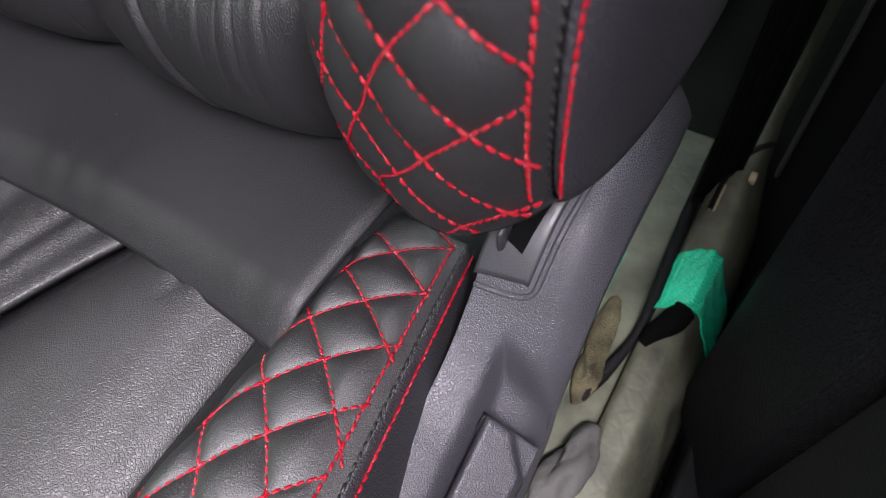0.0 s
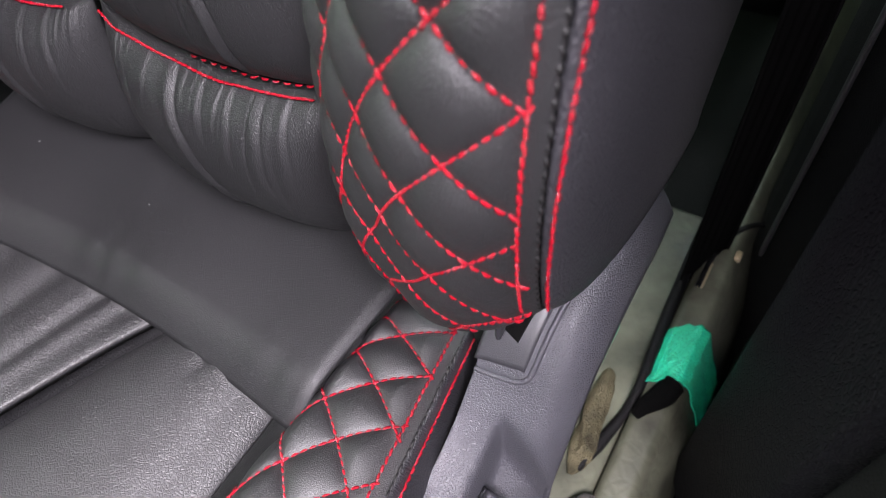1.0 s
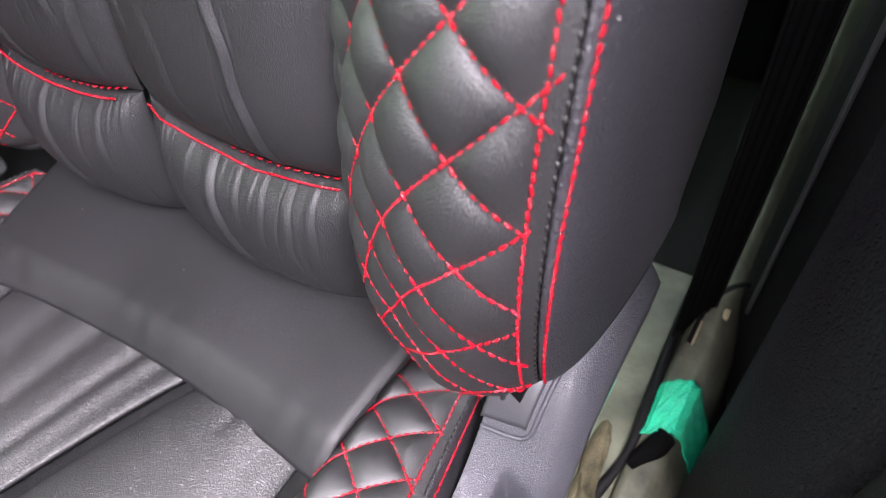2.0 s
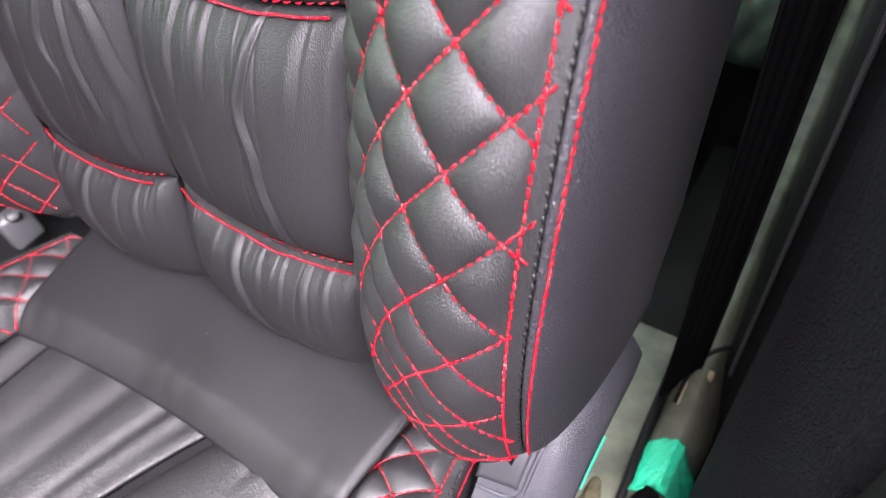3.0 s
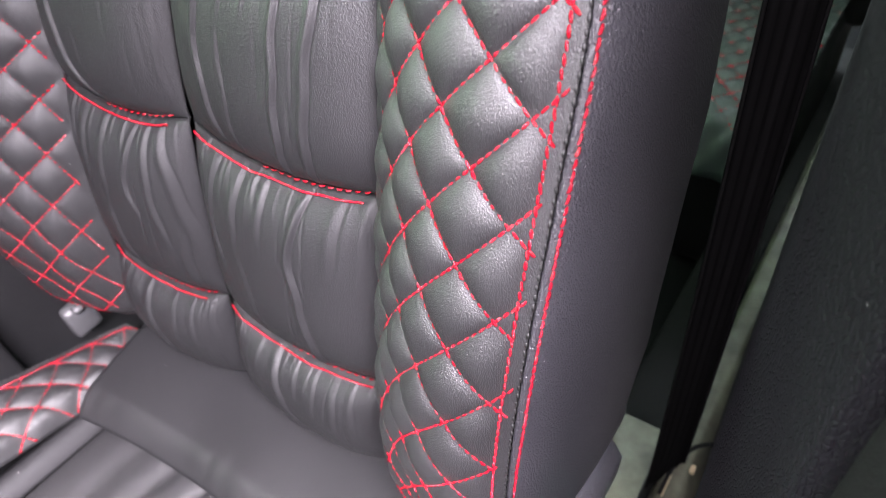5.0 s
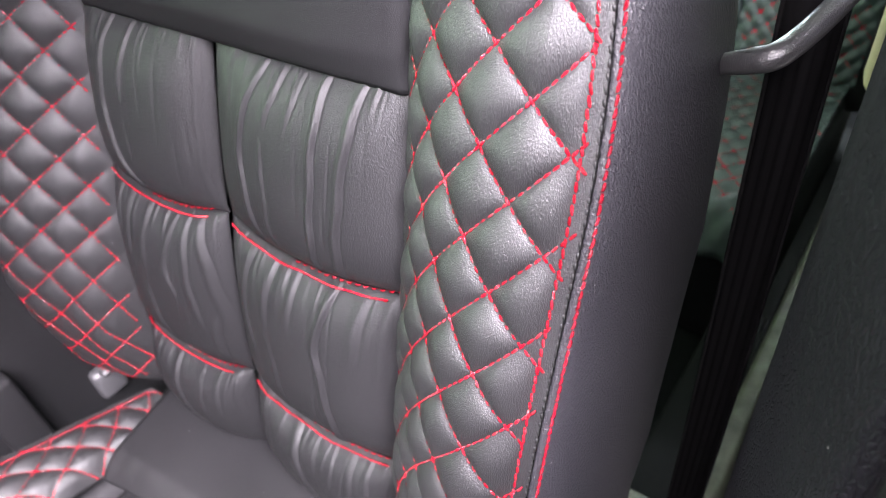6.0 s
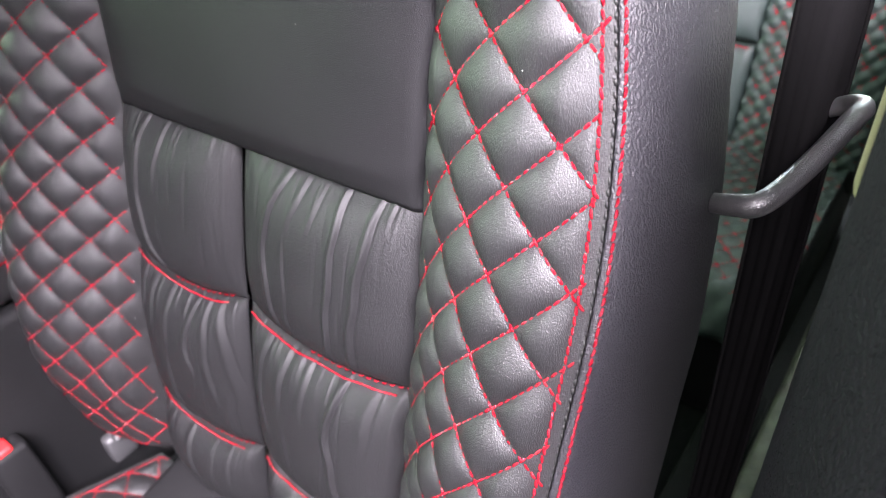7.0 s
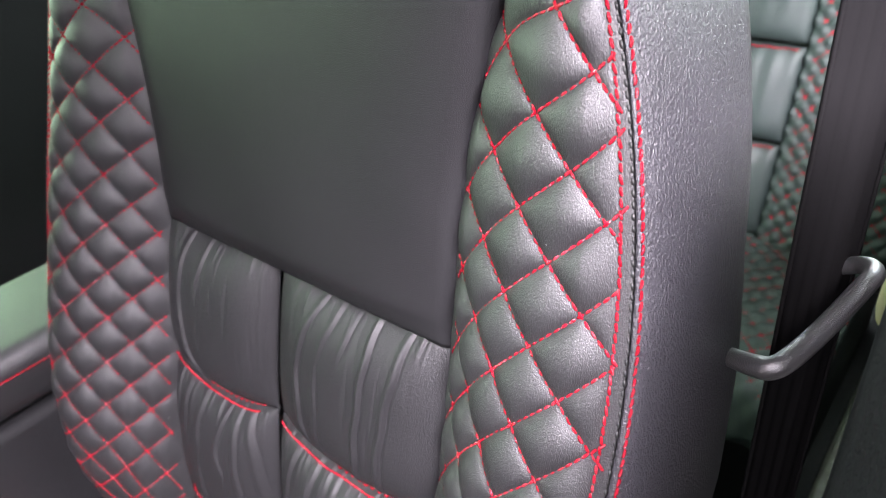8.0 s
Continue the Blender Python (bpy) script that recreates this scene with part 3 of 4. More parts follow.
cushion_insert(0.050, 0.134, 1)
cushion_insert(-0.134, 0.044, -1)
for s in (1, -1):
    xs, yy = np.meshgrid(np.linspace(0, 1, 24), np.linspace(0, 1, 80), indexing="ij")
    Yq = 0.12 - 0.52 * yy
    P = np.stack([s * (0.134 + 0.030 * xs), Yq, 0.306 - 0.12 * (Yq - 0.05) + 0.011 * np.sin(xs * math.pi) ** 0.8 + 0.006 * xs], -1)
    sheet("cushion_strip", P, PLAIN, seat, "narrow plain leather strip of the cushion", 0.004, (0, 0, 1))

ACROSS = {(0, 0): 3.041, (1, 0): 0.848, (0, 1): -1.308, (1, 1): -0.196, (2, 0): -0.1, (0, 2): -0.064}
ALONG = {(0, 0): 2.748, (1, 0): -0.712, (0, 1): -1.458, (1, 1): 0.148, (2, 0): 0.007, (0, 2): -0.107}


def cushion_seam(y):
    return 0.2115 + 0.165 * np.clip(0.10 - y, -0.1, 0.14)


def cushion_place(u, y):
    x0, x1 = 0.152, cushion_seam(y)
    x = x0 + (x1 - x0) * u
    z = 0.357 - 0.27 * y - 2.5 * (x - 0.2) ** 2 - 0.016 * np.clip((0.22 - u) / 0.22, 0, 1) ** 2
    return np.stack([x, y + 0 * u, z], -1)


def cushion_quilt(u, y):
    p = cushion_place(u, y)
    X, Y = (p[..., 0] - 0.19) / 0.03, (p[..., 1] - 0.06) / 0.05
    return powers(ACROSS, X, Y), powers(ALONG, X, Y)


def cushion_bolster(s):
    nu, ny = (90, 330) if s > 0 else (60, 200)
    U, Yq = np.meshgrid(np.linspace(0, 1, nu), np.linspace(0.145, -0.20, ny), indexing="ij")
    P = cushion_place(U, Yq)
    a, b = cushion_quilt(U, Yq)
    edge = np.clip(U / 0.06, 0, 1) * np.clip((0.86 - U) / 0.16, 0, 1) ** 0.7
    P[..., 2] += puff(a, b, 0.0050) * edge
    P[..., 0] *= s
    face = sheet("quilted_cushion_bolster", P, LEATHER, seat, "quilted black leather cushion edge with red diamond stitching", 0.003, (0, 0, 1))

    def on(u, y):
        p = cushion_place(u, y)
        n = np.cross(cushion_place(u + 1e-3, y) - p, cushion_place(u, y + 1e-3) - p)
        n /= np.linalg.norm(n, axis=-1, keepdims=True)
        n *= np.sign(n[..., 2:3])
        return p * np.array((s, 1, 1)), n * np.array((s, 1, 1))

    us, ys = np.linspace(0.01, 0.94, 60), np.linspace(-0.2, 0.145, 300)
    ug, yg = np.meshgrid(us, ys, indexing="ij")
    for family in (0, 1):
        f = cushion_quilt(ug, yg)[family]
        for k in range(math.ceil(f.min()), math.floor(f.max()) + 1):
            uu, yy = [], []
            for i, u in enumerate(us):
                row = f[i] - k
                hit = np.nonzero(row[:-1] * row[1:] <= 0)[0]
                if len(hit):
                    j = hit[0]
                    uu.append(u)
                    yy.append(ys[j] + (ys[j + 1] - ys[j]) * row[j] / (row[j] - row[j + 1]))
            if len(uu) > 5:
                p, n = on(np.array(uu), np.array(yy))
                stitches("stitch_line", p, n, THREAD, face, "red thread stitching", seed=k + 60 * family, pitch=0.0044)
    yy = np.linspace(0.14, -0.19, 120)
    p, n = on(np.full_like(yy, 0.885), yy)
    stitches("seam_stitch_line", p, n, THREAD, face, "red thread stitching beside the seam", seed=3)
    p, n = on(np.full_like(yy, 0.995), yy)
    stitches("seam_thread", p, n, BLACK_THREAD, face, "black thread in the seam", seed=4, radius=0.0007)
    # the plain side below the seam
    W, Yq = np.meshgrid(np.linspace(0, 1, 30), np.linspace(0.145, -0.20, 60), indexing="ij")
    top = cushion_place(np.ones_like(Yq), Yq)
    P = np.stack([s * (top[..., 0] + 0.009 * np.sin(W * math.pi / 2) ** 0.8), Yq, top[..., 2] - 0.10 * (1 - np.cos(W * math.pi / 2)) - 0.02 * W], -1)
    side = sheet("cushion_side", P, SIDE, seat, "plain grained leather side of the cushion", 0.003, (s, 0, 0.3))
    n, m = P.shape[:2]
    N = normals(P)
    N *= np.sign(N[..., 2:3])
    stitches("seam_stitch_line", P[5], N[5], THREAD, side, "red thread stitching beside the seam", seed=6)


cushion_bolster(1)
cushion_bolster(-1)
box("cushion_base", (-0.225, -0.42, 0.15), (0.225, 0.30, 0.285), DARK, seat, "black seat base under the cushion", 0.01)
box("seat_rail", (-0.22, -0.30, 0.10), (-0.17, 0.32, 0.155), STEEL, seat, "", 0.004)
box("seat_rail", (0.17, -0.30, 0.10), (0.22, 0.32, 0.155), STEEL, seat, "", 0.004)

# ---- the plastic side trim with its lever ----
def trim_place(x, y):
    ys = (-0.30, -0.10, 0.02, 0.062, 0.10, 0.128, 0.150, 0.20, 0.27, 0.30)
    zs = (0.215, 0.235, 0.252, 0.268, 0.304, 0.347, 0.366, 0.374, 0.366, 0.355)
    fine = np.linspace(-0.30, 0.30, 121)
    curve = np.interp(fine, ys, zs)
    for _ in range(12):
        curve[1:-1] = (curve[:-2] + 2 * curve[1:-1] + curve[2:]) / 4
    z = np.interp(y, fine, curve)
    z = z + 0.6 * (0.287 - x) * np.clip((0.12 - y) / 0.07, 0, 1)
    z = z - 0.024 * np.clip((x - 0.256) / 0.0205, 0, 1) ** 2.2
    # the pocket in which the lever lies
    soft = lambda d: 1 / (1 + np.exp(-np.clip(d / 0.0012, -30, 30)))  # noqa: E731
    return z - 0.028 * soft(x - 0.2445) * soft(0.2800 - x) * soft(0.104 - 0.25 * (x - 0.25) - y) * soft(y + 0.12)


xs, yy = np.meshgrid(np.linspace(0.2225, 0.2765, 90), np.linspace(-0.30, 0.245, 300), indexing="ij")
trim = sheet("side_trim", np.stack([xs, yy, trim_place(xs, yy)], -1), TRIM, seat, "grained dark grey plastic side trim", 0.003, (0, 0, 1))
ww, yy = np.meshgrid(np.linspace(0, 1, 20), np.linspace(-0.30, 0.245, 150), indexing="ij")
top = trim_place(np.full_like(yy, 0.2765), yy)
P = np.stack([0.2765 + 0.003 * np.sin(np.clip(ww * 4, 0, 1) * math.pi / 2) - 0.03 * ww, yy, top - ww * (top - 0.14)], -1)
sheet("trim_side", P, TRIM, seat, "grained dark grey plastic side trim", 0.003, (1, 0, 0))
xs, yy = np.meshgrid(np.linspace(0.2480, 0.2760, 40), np.linspace(-0.118, 0.0815, 90), indexing="ij")
off = np.minimum(np.minimum(xs - 0.2480, 1.6 * (0.2760 - xs)), np.minimum(0.0815 - 1.2 * np.clip(xs - 0.262, 0, 1) - yy, yy + 0.118))
P = np.stack([xs, yy, 0.254 + 0.30 * np.clip(yy - 0.0, 0, 1) + 0.55 * (0.287 - xs) - 0.012 * np.clip(1 - off / 0.005, 0, 1) ** 2], -1)
sheet("lever", P, TRIM, seat, "smooth grey plastic seat lever", 0.010, (0, 0, 1))
# the bracket of the recliner: a flat plate with a raised rim; its dark slot is a painted sheet
def on_trim(a, b, lift):
    return np.stack([a, b, trim_place(a, b) + lift], -1)


A, B = np.meshgrid(np.linspace(0, 1, 16), np.linspace(0, 1, 26), indexing="ij")
px, py = 0.2205 + 0.0265 * A + 0.003 * B, 0.1235 + 0.003 * A + 0.048 * B
sheet("recliner_plate", on_trim(px, py, 0.0016 - 0.0012 * (np.abs(2 * A - 1) ** 8)), BRACKET, seat, "smooth dark grey plastic recliner plate", 0.003, (0, 0, 1))
rim = [(0.2225, 0.1205), (0.234, 0.1212), (0.2445, 0.1225), (0.2490, 0.1245), (0.2508, 0.1285), (0.2516, 0.140), (0.2530, 0.158), (0.2545, 0.176)]
rim = smooth_line([(a, b, 0) for a, b in rim], 60)
tube("recliner_rim", on_trim(rim[:, 0], rim[:, 1], 0.0003), 0.0015, TRIM, seat, "", 8)
# near-black sheet on the plate, painted shade of the slot
px, py = 0.2280 + 0.0115 * A + 0.004 * B, 0.1380 - 0.0035 * A + 0.022 * B
sheet("slot_shade", on_trim(px, py, 0.0026), VOID, seat, "near-black sheet for the shade in the recliner slot", 0.002, (0, 0, 1))
bm = rounded(bmesh.new(), (0.2285, 0.1315, 0.352), (0.2312, 0.146, 0.3665), 0.001, 1)
part("recliner_hook", bm, BRACKET, seat, "small grey plastic hook")
# ---- the belt guide on the seat's shoulder ----
guide = smooth_line([(0.276, 0.272, 0.734), (0.2885, 0.262, 0.743), (0.2990, 0.259, 0.750), (0.308, 0.278, 0.758), (0.3175, 0.306, 0.771), (0.3190, 0.320, 0.771), (0.3130, 0.334, 0.765), (0.302, 0.340, 0.757)], 60)
tube("belt_guide", guide, np.interp(np.linspace(0, 1, 60), [0, 0.2, 0.4, 1], [0.0048, 0.0054, 0.0050, 0.0044]), STEEL, seat, "bent dark metal belt guide", 14)

# ---- the seat belt ----
belt = empty("seat_belt", "black woven seat belt hanging beside the front seat", "seat belt", (0.295, 0.32, 0.1))
S, T = np.meshgrid(np.linspace(0, 1, 22), np.linspace(0, 1, 160), indexing="ij")
Zb = 0.12 + 1.1 * T
twist = radians(63)
cx = 0.2965 + 0.004 * np.sin(T * 5)
wide = 0.046
rib = 0.0005 * np.cos(S * 2 * math.pi * 5)
P = np.stack([cx + (S - 0.5) * wide * math.cos(twist) + rib * math.sin(twist), 0.322 + (S - 0.5) * wide * math.sin(twist) - rib * math.cos(twist), Zb], -1)
sheet("webbing", P, WEB, belt, "", 0.0014, (0.9, -0.4, 0))
for k in (0, -1):
    tube("selvedge", P[k, ::4], 0.0011, WEB, belt, "tightly woven edge of the belt", 8)

# ---- the sill, floor and body round the seat ----
def structure(ob, label, category):
    return tagged(ob, label, category, "", "structure")


structure(box("floor", (-1.20, -1.2, 0.02), (0.348, 1.7, 0.10), CARPET, None, "", 0.0), "black carpeted car floor", "floor")
structure(box("sill", (0.235, -0.2, 0.10), (0.2935, 0.372, 0.190), METAL, None, "", 0.004), "scuffed greenish painted metal door sill", "sill")
structure(prism("sill_ridge", [(0.294, 0.10), (0.294, 0.196), (0.298, 0.201), (0.314, 0.2015), (0.3185, 0.197), (0.338, 0.14), (0.345, 0.10)], 0.02, 1.2, METAL, None, "", "y", 0.003), "raised greenish painted metal ridge of the sill", "sill")
structure(box("sill_rear", (0.225, 0.374, 0.10), (0.2935, 1.2, 0.165), DARK, None, "", 0.004), "dark rear part of the sill", "sill")
structure(prism("outer_sill", [(0.349, 0.0), (0.349, 0.16), (0.40, 0.15), (0.44, 0.05), (0.44, -0.10), (0.349, -0.10)], -1.2, 1.2, DARK, None, "", "y", 0.006), "dark outer door sill", "sill")
# the ridge runs on in shade here; a near-black block stands in for it
structure(prism("sill_front_shade", [(0.294, 0.10), (0.294, 0.165), (0.300, 0.172), (0.340, 0.168), (0.346, 0.10)], -1.2, 0.018, DARK, None, "", "y", 0.005), "near-black block for the shaded front of the sill", "sill")
seal = tube("rubber_seal", smooth_line([(0.2845, 0.66, 0.200), (0.2855, 0.50, 0.200), (0.2875, 0.42, 0.199), (0.2880, 0.33, 0.198), (0.2895, 0.27, 0.197), (0.2925, 0.215, 0.199), (0.291, 0.190, 0.196), (0.285, 0.165, 0.194), (0.278, 0.140, 0.194)], 80), np.interp(np.linspace(0, 1, 80), [0, 0.55, 0.75, 0.9, 1], [0.0050, 0.0042, 0.0030, 0.0045, 0.0030]), DARK, None, "", 10)
tagged(seal, "black rubber seal lying along the metal sill", "rubber seal")


def over_ridge(a, lift):
    """The ridge's skin across: a from its inner edge over the flat top and down the outer flank."""
    at = np.array((0.0, 0.10, 0.50, 0.60, 1.0))
    return np.interp(a, at, (0.2935, 0.298, 0.315, 0.3200, 0.3395)) + lift * np.interp(a, at, (-0.7, 0, 0.1, 0.7, 0.95)), np.interp(a, at, (0.196, 0.202, 0.2025, 0.198, 0.138)) + lift * np.interp(a, at, (0.7, 1, 1, 0.7, 0.3))


tape = empty("tape_patch", "bright green tape wrapped over the metal sill", "tape", (0.305, 0.24, 0.20))
A, B = np.meshgrid(np.linspace(0, 1, 50), np.linspace(0, 1, 40), indexing="ij")
tx, tz = over_ridge(A, 0.0016 + 0.006 * np.clip(0.22 - B, 0, 1) ** 2 / 0.0484 * np.sin(np.clip(A / 0.6, 0, 1) * math.pi) + 0.0004 * np.sin(17 * B + 9 * A) + 0.0003 * np.sin(41 * A - 23 * B))
sheet("tape_wrap", np.stack([tx, 0.212 + 0.012 * np.clip(A / 0.6, 0, 1) + (0.046 + 0.003 * np.sin(5 * A)) * B + 0.0008 * np.sin(31 * A), tz], -1), GREEN, tape, "", 0.0009, (0.3, 0, 1))
scrap = mesh_object("tape_scrap", [(0.2545, 0.20, 0.1925), (0.2625, 0.20, 0.1925), (0.2625, 0.25, 0.1925), (0.2545, 0.25, 0.1925), (0.2545, 0.20, 0.1905), (0.2625, 0.20, 0.1905), (0.2625, 0.25, 0.1905), (0.2545, 0.25, 0.1905)],
                    [(0, 1, 2, 3), (7, 6, 5, 4), (0, 4, 5, 1), (1, 5, 6, 2), (2, 6, 7, 3), (3, 7, 4, 0)], GREEN, None, "", False)
tagged(scrap, "strip of green tape beside the seat trim on the sill", "tape")
# near-black plug that paints the dark hollow under the tape's raised end
grommet = tube("dark_plug", smooth_line([(0.2975, 0.187, 0.203), (0.301, 0.196, 0.2055), (0.308, 0.207, 0.2065), (0.3125, 0.219, 0.206)], 30), np.interp(np.linspace(0, 1, 30), [0, 0.35, 0.7, 1], [0.003, 0.0062, 0.0085, 0.0075]), VOID, None, "", 14, 0.75)
tagged(grommet, "near-black plug for the dark hollow under the tape", "grommet")
loop = tube("cable", smooth_line([(0.3005, 0.300, 0.2035), (0.3015, 0.330, 0.204), (0.307, 0.347, 0.209), (0.316, 0.360, 0.2115), (0.327, 0.370, 0.208), (0.345, 0.382, 0.200)], 50), 0.0021, DARK, None, "", 10)
tagged(loop, "thin black cable bent over the sill ridge", "cable")
# beige marks on the ridge, built as small raised blocks
for name, lo, hi, label in (("clip", (0.2985, 0.300, 0.2005), (0.3040, 0.324, 0.2045), "small beige rust mark on the sill ridge, built as a block"), ("clip", (0.3155, 0.336, 0.196), (0.3205, 0.345, 0.2015), "small pale spot near the cable, built as a block")):
    tagged(box(name, lo, hi, BEIGE, None, "", 0.0015), label, "clip")


def wad(name, line, radius, mat, label, category, seed):
    """A crumpled roll of soft stuff along a line."""
    A, B = np.meshgrid(np.linspace(0, 1, 44), np.linspace(0, 2 * math.pi, 29)[:-1], indexing="ij")
    mid = smooth_line(line, 44)
    cr = radius * (0.3 + np.sin(np.clip(A * 1.02, 0, 1) * math.pi) ** 0.5) * (1 + 0.22 * np.sin(A * 11 + seed + 2 * np.sin(B * 2)) + 0.12 * np.sin(5 * B + 17 * A + seed) + 0.05 * np.sin(9 * B - 31 * A))
    P = np.stack([mid[:, None, 0] + cr * np.cos(B), mid[:, None, 1] + 0 * B, mid[:, None, 2] + cr * 0.8 * np.sin(B)], -1)
    ob = mesh_object(name, P.reshape(-1, 3), grid_faces(44, 28, 0, False, True) + [tuple(range(28)), tuple(range(44 * 28 - 1, 43 * 28 - 1, -1))], mat)
    return tagged(ob, label, category)


wad("foam_wad", [(0.2700, 0.215, 0.193), (0.2735, 0.180, 0.196), (0.2765, 0.155, 0.196), (0.2755, 0.135, 0.194)], 0.0058, FOAM, "crumbly yellowish foam tucked beside the sill", "foam", 0)
wad("felt_wad", [(0.294, 0.128, 0.199), (0.292, 0.105, 0.203), (0.287, 0.080, 0.202), (0.283, 0.050, 0.198)], 0.0085, RAG, "crumpled grey felt lying on the sill", "felt", 2)

# the pillar trim and the door's edge in front of the pillar
structure(prism("door_edge", [(0.371, 0.119), (0.402, 0.040), (0.448, 0.034), (0.448, 0.119)], 0.10, 0.92, DARK, None, "", "z", 0.004), "dark edge of the front door", "door")
face = [(0.336, 0.205), (0.3345, 0.195), (0.338, 0.180), (0.3640, 0.1300), (0.3665, 0.1285), (0.39, 0.1285), (0.43, 0.26), (0.40, 0.26), (0.352, 0.235), (0.340, 0.220)]
structure(prism("pillar_trim", face, 0.14, 0.93, PILLAR, None, "", "z", 0.004), "grained black plastic pillar trim", "pillar")

# inner pillar behind the belt, and the painted edge of the door opening
structure(prism("pillar_base", [(0.325, 0.372), (0.322, 0.420), (0.335, 0.520), (0.42, 0.520), (0.42, 0.30), (0.352, 0.30), (0.335, 0.345)], 0.10, 0.93, DARK, None, "", "z", 0.006), "dark plastic foot of the pillar", "pillar")
structure(box("seal_strip", (0.3298, 0.346, 0.20), (0.3335, 0.356, 0.93), BUCKLE, None, "", 0.002), "narrow painted edge beside the pillar", "trim")

# ---- the rear bench ----
bench = empty("rear_bench", "black leather rear seat bench with red diamond stitching", "rear seat", (-0.2, 0.8, 0.1))
LOOSE = 0.052


def quilted_sheet(name, place, su, sv, nu, nv, parent, label, away, cell=LOOSE):
    """A quilted sheet over lengths su, sv in metres, with its stitching; place maps metres to the world."""
    A, B = np.meshgrid(np.linspace(0, su, nu), np.linspace(0, sv, nv), indexing="ij")
    P = place(A, B)
    N = normals(P)
    N *= np.sign((N * np.array(away)).sum(-1, keepdims=True))
    f, g = (A + B) / cell, (A - B) / cell
    face = sheet(name, P + N * puff(f, g, 0.0065)[..., None], BENCH, parent, label, 0.004, away)
    k0 = int(-sv / cell) - 1
    for family in (1, -1):
        for k in range(k0, int((su + sv) / cell) + 1):
            t = np.linspace(0, sv, 40)
            u = k * cell - family * t
            ok = (u >= 0) & (u <= su)
            if ok.sum() > 4:
                p = place(u[ok], t[ok])
                n = np.tile(np.array(away, float), (len(p), 1))
                stitches("stitch_line", p, n, THREAD, face, "red thread stitching", pitch=0.0060, length=0.0056, radius=0.0015, seed=k, rise=0.0008)
    return face


def bench_top(x0):
    return lambda a, b: np.stack([x0 + a, 0.625 + b, 0.352 + 0.012 * np.sin(np.clip(b / 0.37, 0, 1) * math.pi) - 0.05 * np.clip(0.04 - b, 0, 1) ** 2 / 0.0016 - 0.00 * a], -1)


def bench_back(x0):
    return lambda a, b: np.stack([x0 + a, 0.985 + 0.30 * b - 0.012 * np.sin(np.clip(a / 0.17, 0, 1) * math.pi), 0.355 + 0.95 * b], -1)


quilted_sheet("quilted_cushion", bench_top(-0.10), 0.37, 0.37, 80, 80, bench, "quilted black leather bench cushion", (0, 0, 1), 0.032)
quilted_sheet("quilted_side", bench_back(0.105), 0.17, 0.50, 50, 120, bench, "quilted black leather side of the bench back", (0, -0.95, 0.3), 0.026)
box("cushion_base", (-1.05, 0.66, 0.12), (0.272, 1.15, 0.335), DARK, bench, "black base of the bench", 0.02)
box("bench_cushion", (-1.05, 0.63, 0.26), (-0.11, 1.0, 0.362), LEATHER, bench, "plain black leather bench cushion", 0.02, 3)
for k in range(4):
    z0 = 0.36 + 0.135 * k
    xs_, zs_ = np.meshgrid(np.linspace(-1, 1, 50), np.linspace(0, 1, 40), indexing="ij")
    bulge = 0.022 * (1 - np.abs(xs_) ** 4) ** 0.6 * (1 - np.abs(2 * zs_ - 1) ** 4) ** 0.6 + 0.0015 * np.sin(xs_ * 23) * zs_
    zz_ = z0 + zs_ * (0.132 if k < 3 else 0.085)
    P = np.stack([0.005 + xs_ * 0.098, 0.992 + 0.31 * (zz_ - 0.36) - bulge, zz_], -1)
    pad = sheet("gathered_cushion", P, BENCH, bench, "gathered soft black leather cushion of the bench", 0.003, (0, -1, 0))
    stitches("seam_stitch_line", P[2:-2, -2] + np.array((0, -0.003, 0.001)), np.tile((0, -0.9, 0.4), (46, 1)), THREAD, pad, "red thread along the gathered seam", pitch=0.005, length=0.005, radius=0.0011, rise=0.001)
prism("bench_back", [(1.00, 0.30), (1.00, 0.36), (1.165, 0.83), (1.28, 0.83), (1.20, 0.30)], -1.05, 0.30, LEATHER, bench, "black leather back of the bench", "x", 0.02)

# ---- rear door beyond the pillar ----
structure(box("wall_rear_door", (0.375, 0.53, 0.10), (0.43, 1.7, 0.85), DARK, None, "", 0.006), "dark inner panel of the rear door", "door")
rest = box("door_armrest", (0.311, 0.50, 0.600), (0.374, 0.78, 0.740), BEIGE, None, "", 0.018, 4)
tagged(rest, "beige plastic armrest on the rear door panel", "armrest")

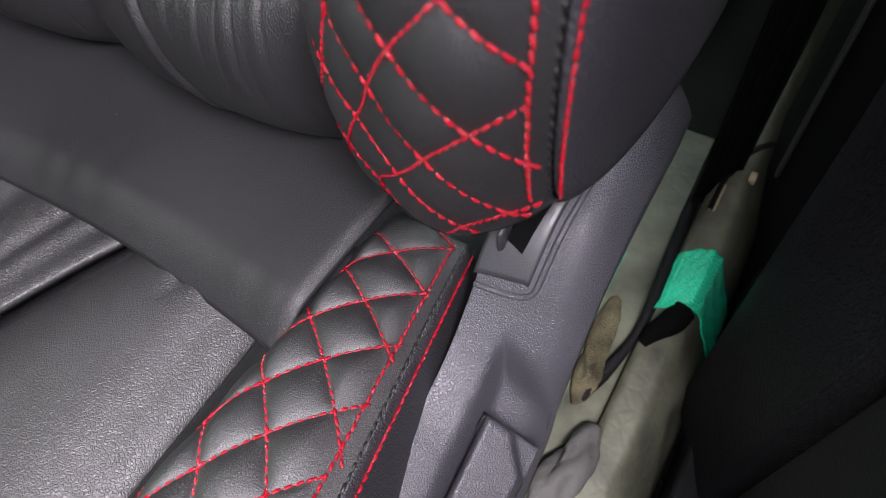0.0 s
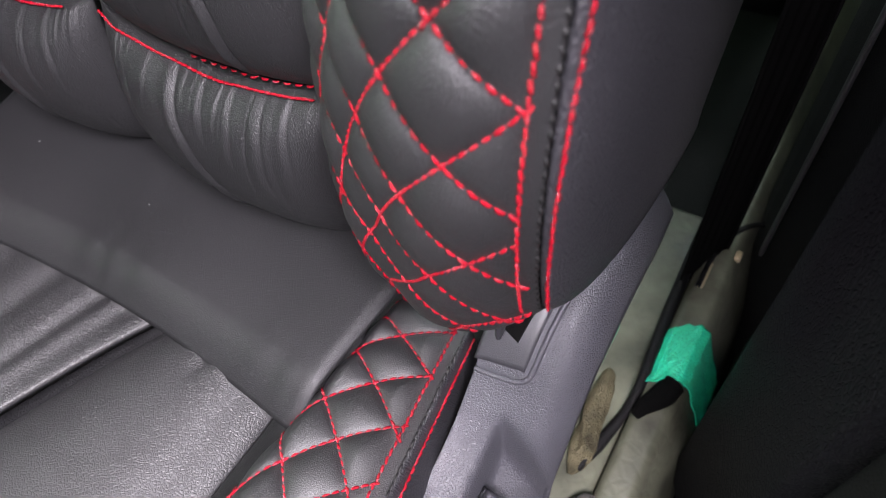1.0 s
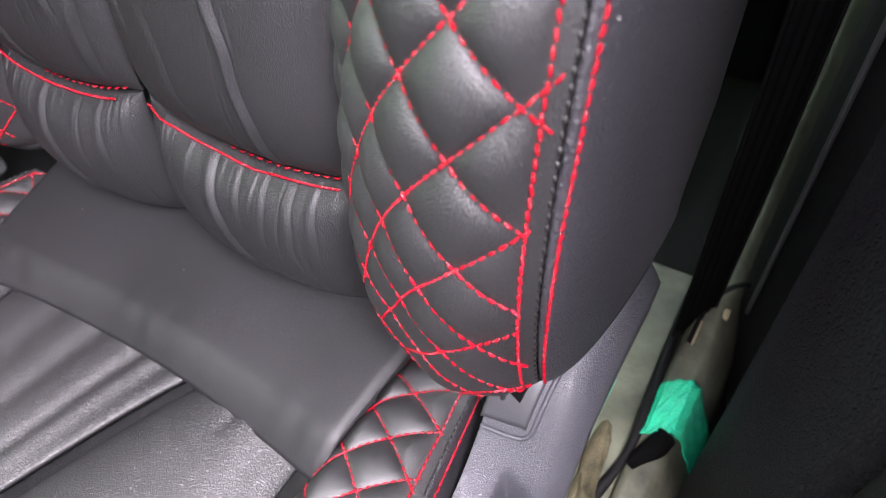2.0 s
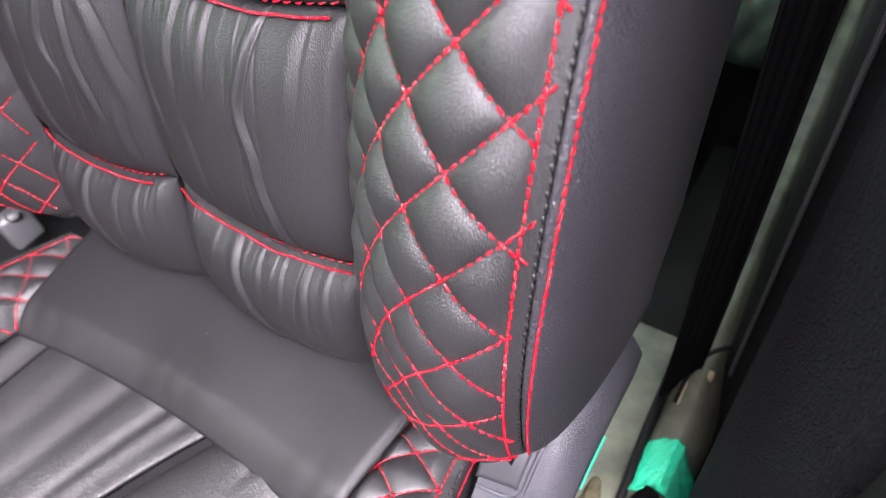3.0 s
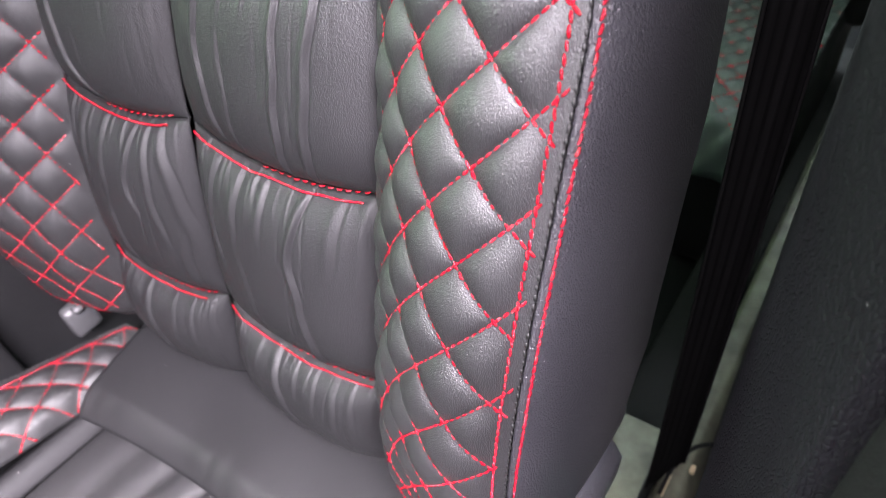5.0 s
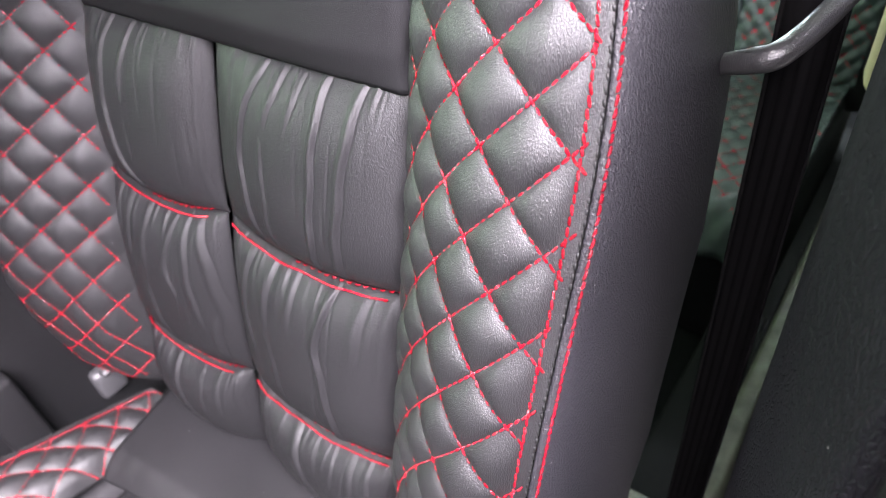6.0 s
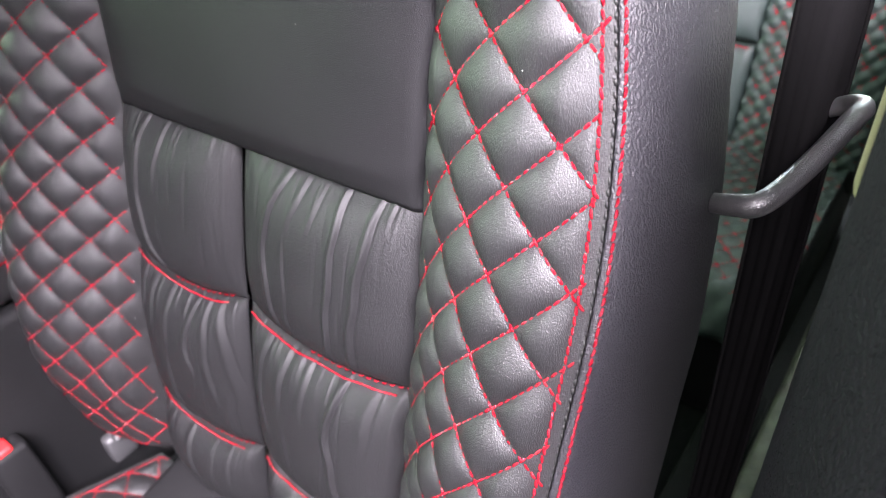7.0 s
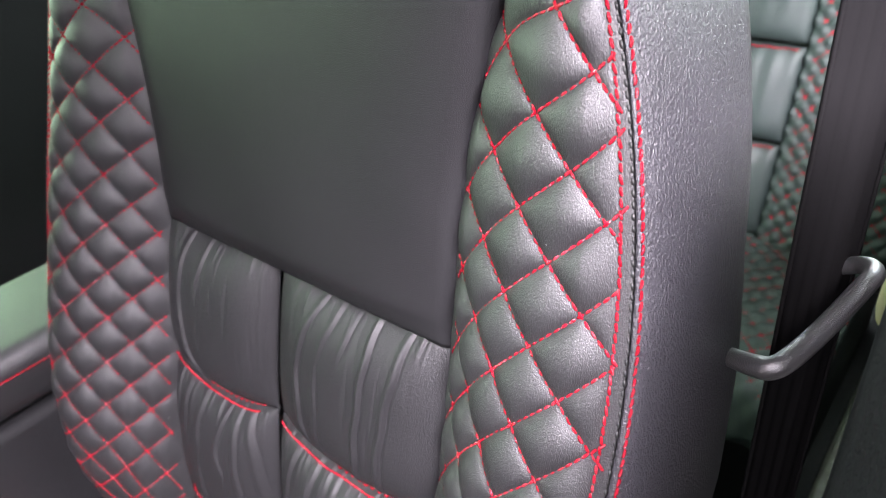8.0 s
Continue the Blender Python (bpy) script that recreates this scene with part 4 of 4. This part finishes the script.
# ---- the console between the seats ----
console = empty("centre_console", "black centre console with a leather armrest", "console", (-0.37, 0.0, 0.1))
box("console_body", (-0.435, -0.60, 0.10), (-0.300, 0.42, 0.500), DARK, console, "black plastic console body", 0.012, 3)
lid = box("armrest", (-0.440, -0.06, 0.505), (-0.298, 0.36, 0.575), LEATHER, console, "black leather armrest with red stitching", 0.02, 4)
line = np.stack([np.full(60, -0.2965), np.linspace(-0.04, 0.34, 60), np.full(60, 0.553)], -1)
stitches("stitch_line", line, np.tile((1, 0, 0.1), (60, 1)), THREAD, lid, "red thread stitching", pitch=0.005, length=0.0046, radius=0.0011, rise=0.0004)

buckle = empty("belt_buckle", "dark belt buckle with a red button beside the seat", "belt buckle", (-0.272, 0.045, 0.30))
box("housing", (-0.294, 0.022, 0.255), (-0.266, 0.060, 0.388), DARK, buckle, "dark plastic housing", 0.006, 3)
box("button", (-0.290, 0.026, 0.384), (-0.270, 0.048, 0.393), RED, buckle, "red release button", 0.003)
hinge = empty("hinge_cover", "pale grey metal hinge plate beside the seat", "hinge", (-0.25, 0.13, 0.30))
box("plate", (-0.262, 0.112, 0.300), (-0.246, 0.142, 0.338), BUCKLE, hinge, "", 0.005)
box("bolt", (-0.250, 0.120, 0.334), (-0.238, 0.132, 0.343), BUCKLE, hinge, "", 0.004)

# ---- the body that closes the place ----
# unseen roof; its front and right edges are set to shade panel and left bolster
structure(box("roof", (-1.25, -0.32, 1.28), (0.52, 1.8, 1.34), GREYCLOTH, None, "", 0.0), "grey cloth headliner under the roof", "roof")
structure(box("wall_left_lower", (-1.26, -1.2, 0.0), (-1.20, 1.8, 0.80), DARK, None, "", 0.0), "dark inner panel of the far door", "door")
structure(box("wall_left_post", (-1.26, 0.35, 0.80), (-1.20, 0.50, 1.28), DARK, None, "", 0.0), "dark post between the far windows", "pillar")
structure(box("wall_rear", (-1.25, 1.72, 0.0), (0.50, 1.80, 1.0), DARK, None, "", 0.0), "dark rear wall of the car", "wall")
structure(box("dashboard", (-1.19, -1.25, 0.10), (0.34, -0.85, 0.78), DARK, None, "", 0.03), "black dashboard under the windscreen", "dashboard")
structure(box("ground", (-60, -60, -0.34), (60, 60, -0.30), EARTH, None, "", 0.0), "grey asphalt ground outside the car", "ground")

# added out of view: blocks low daylight from the sill and lower seat
structure(box("unseen_door_wall", (0.45, -1.2, 0.0), (0.51, 0.028, 0.78), DARK, None, "", 0.0), "unseen front door panel, keeps light off the sill", "door")

# the twin front seat
copy_thing(seat, Matrix.Translation((-0.74, -0.26, 0.1)) @ Matrix.Diagonal((-1, 1, 1, 1)))
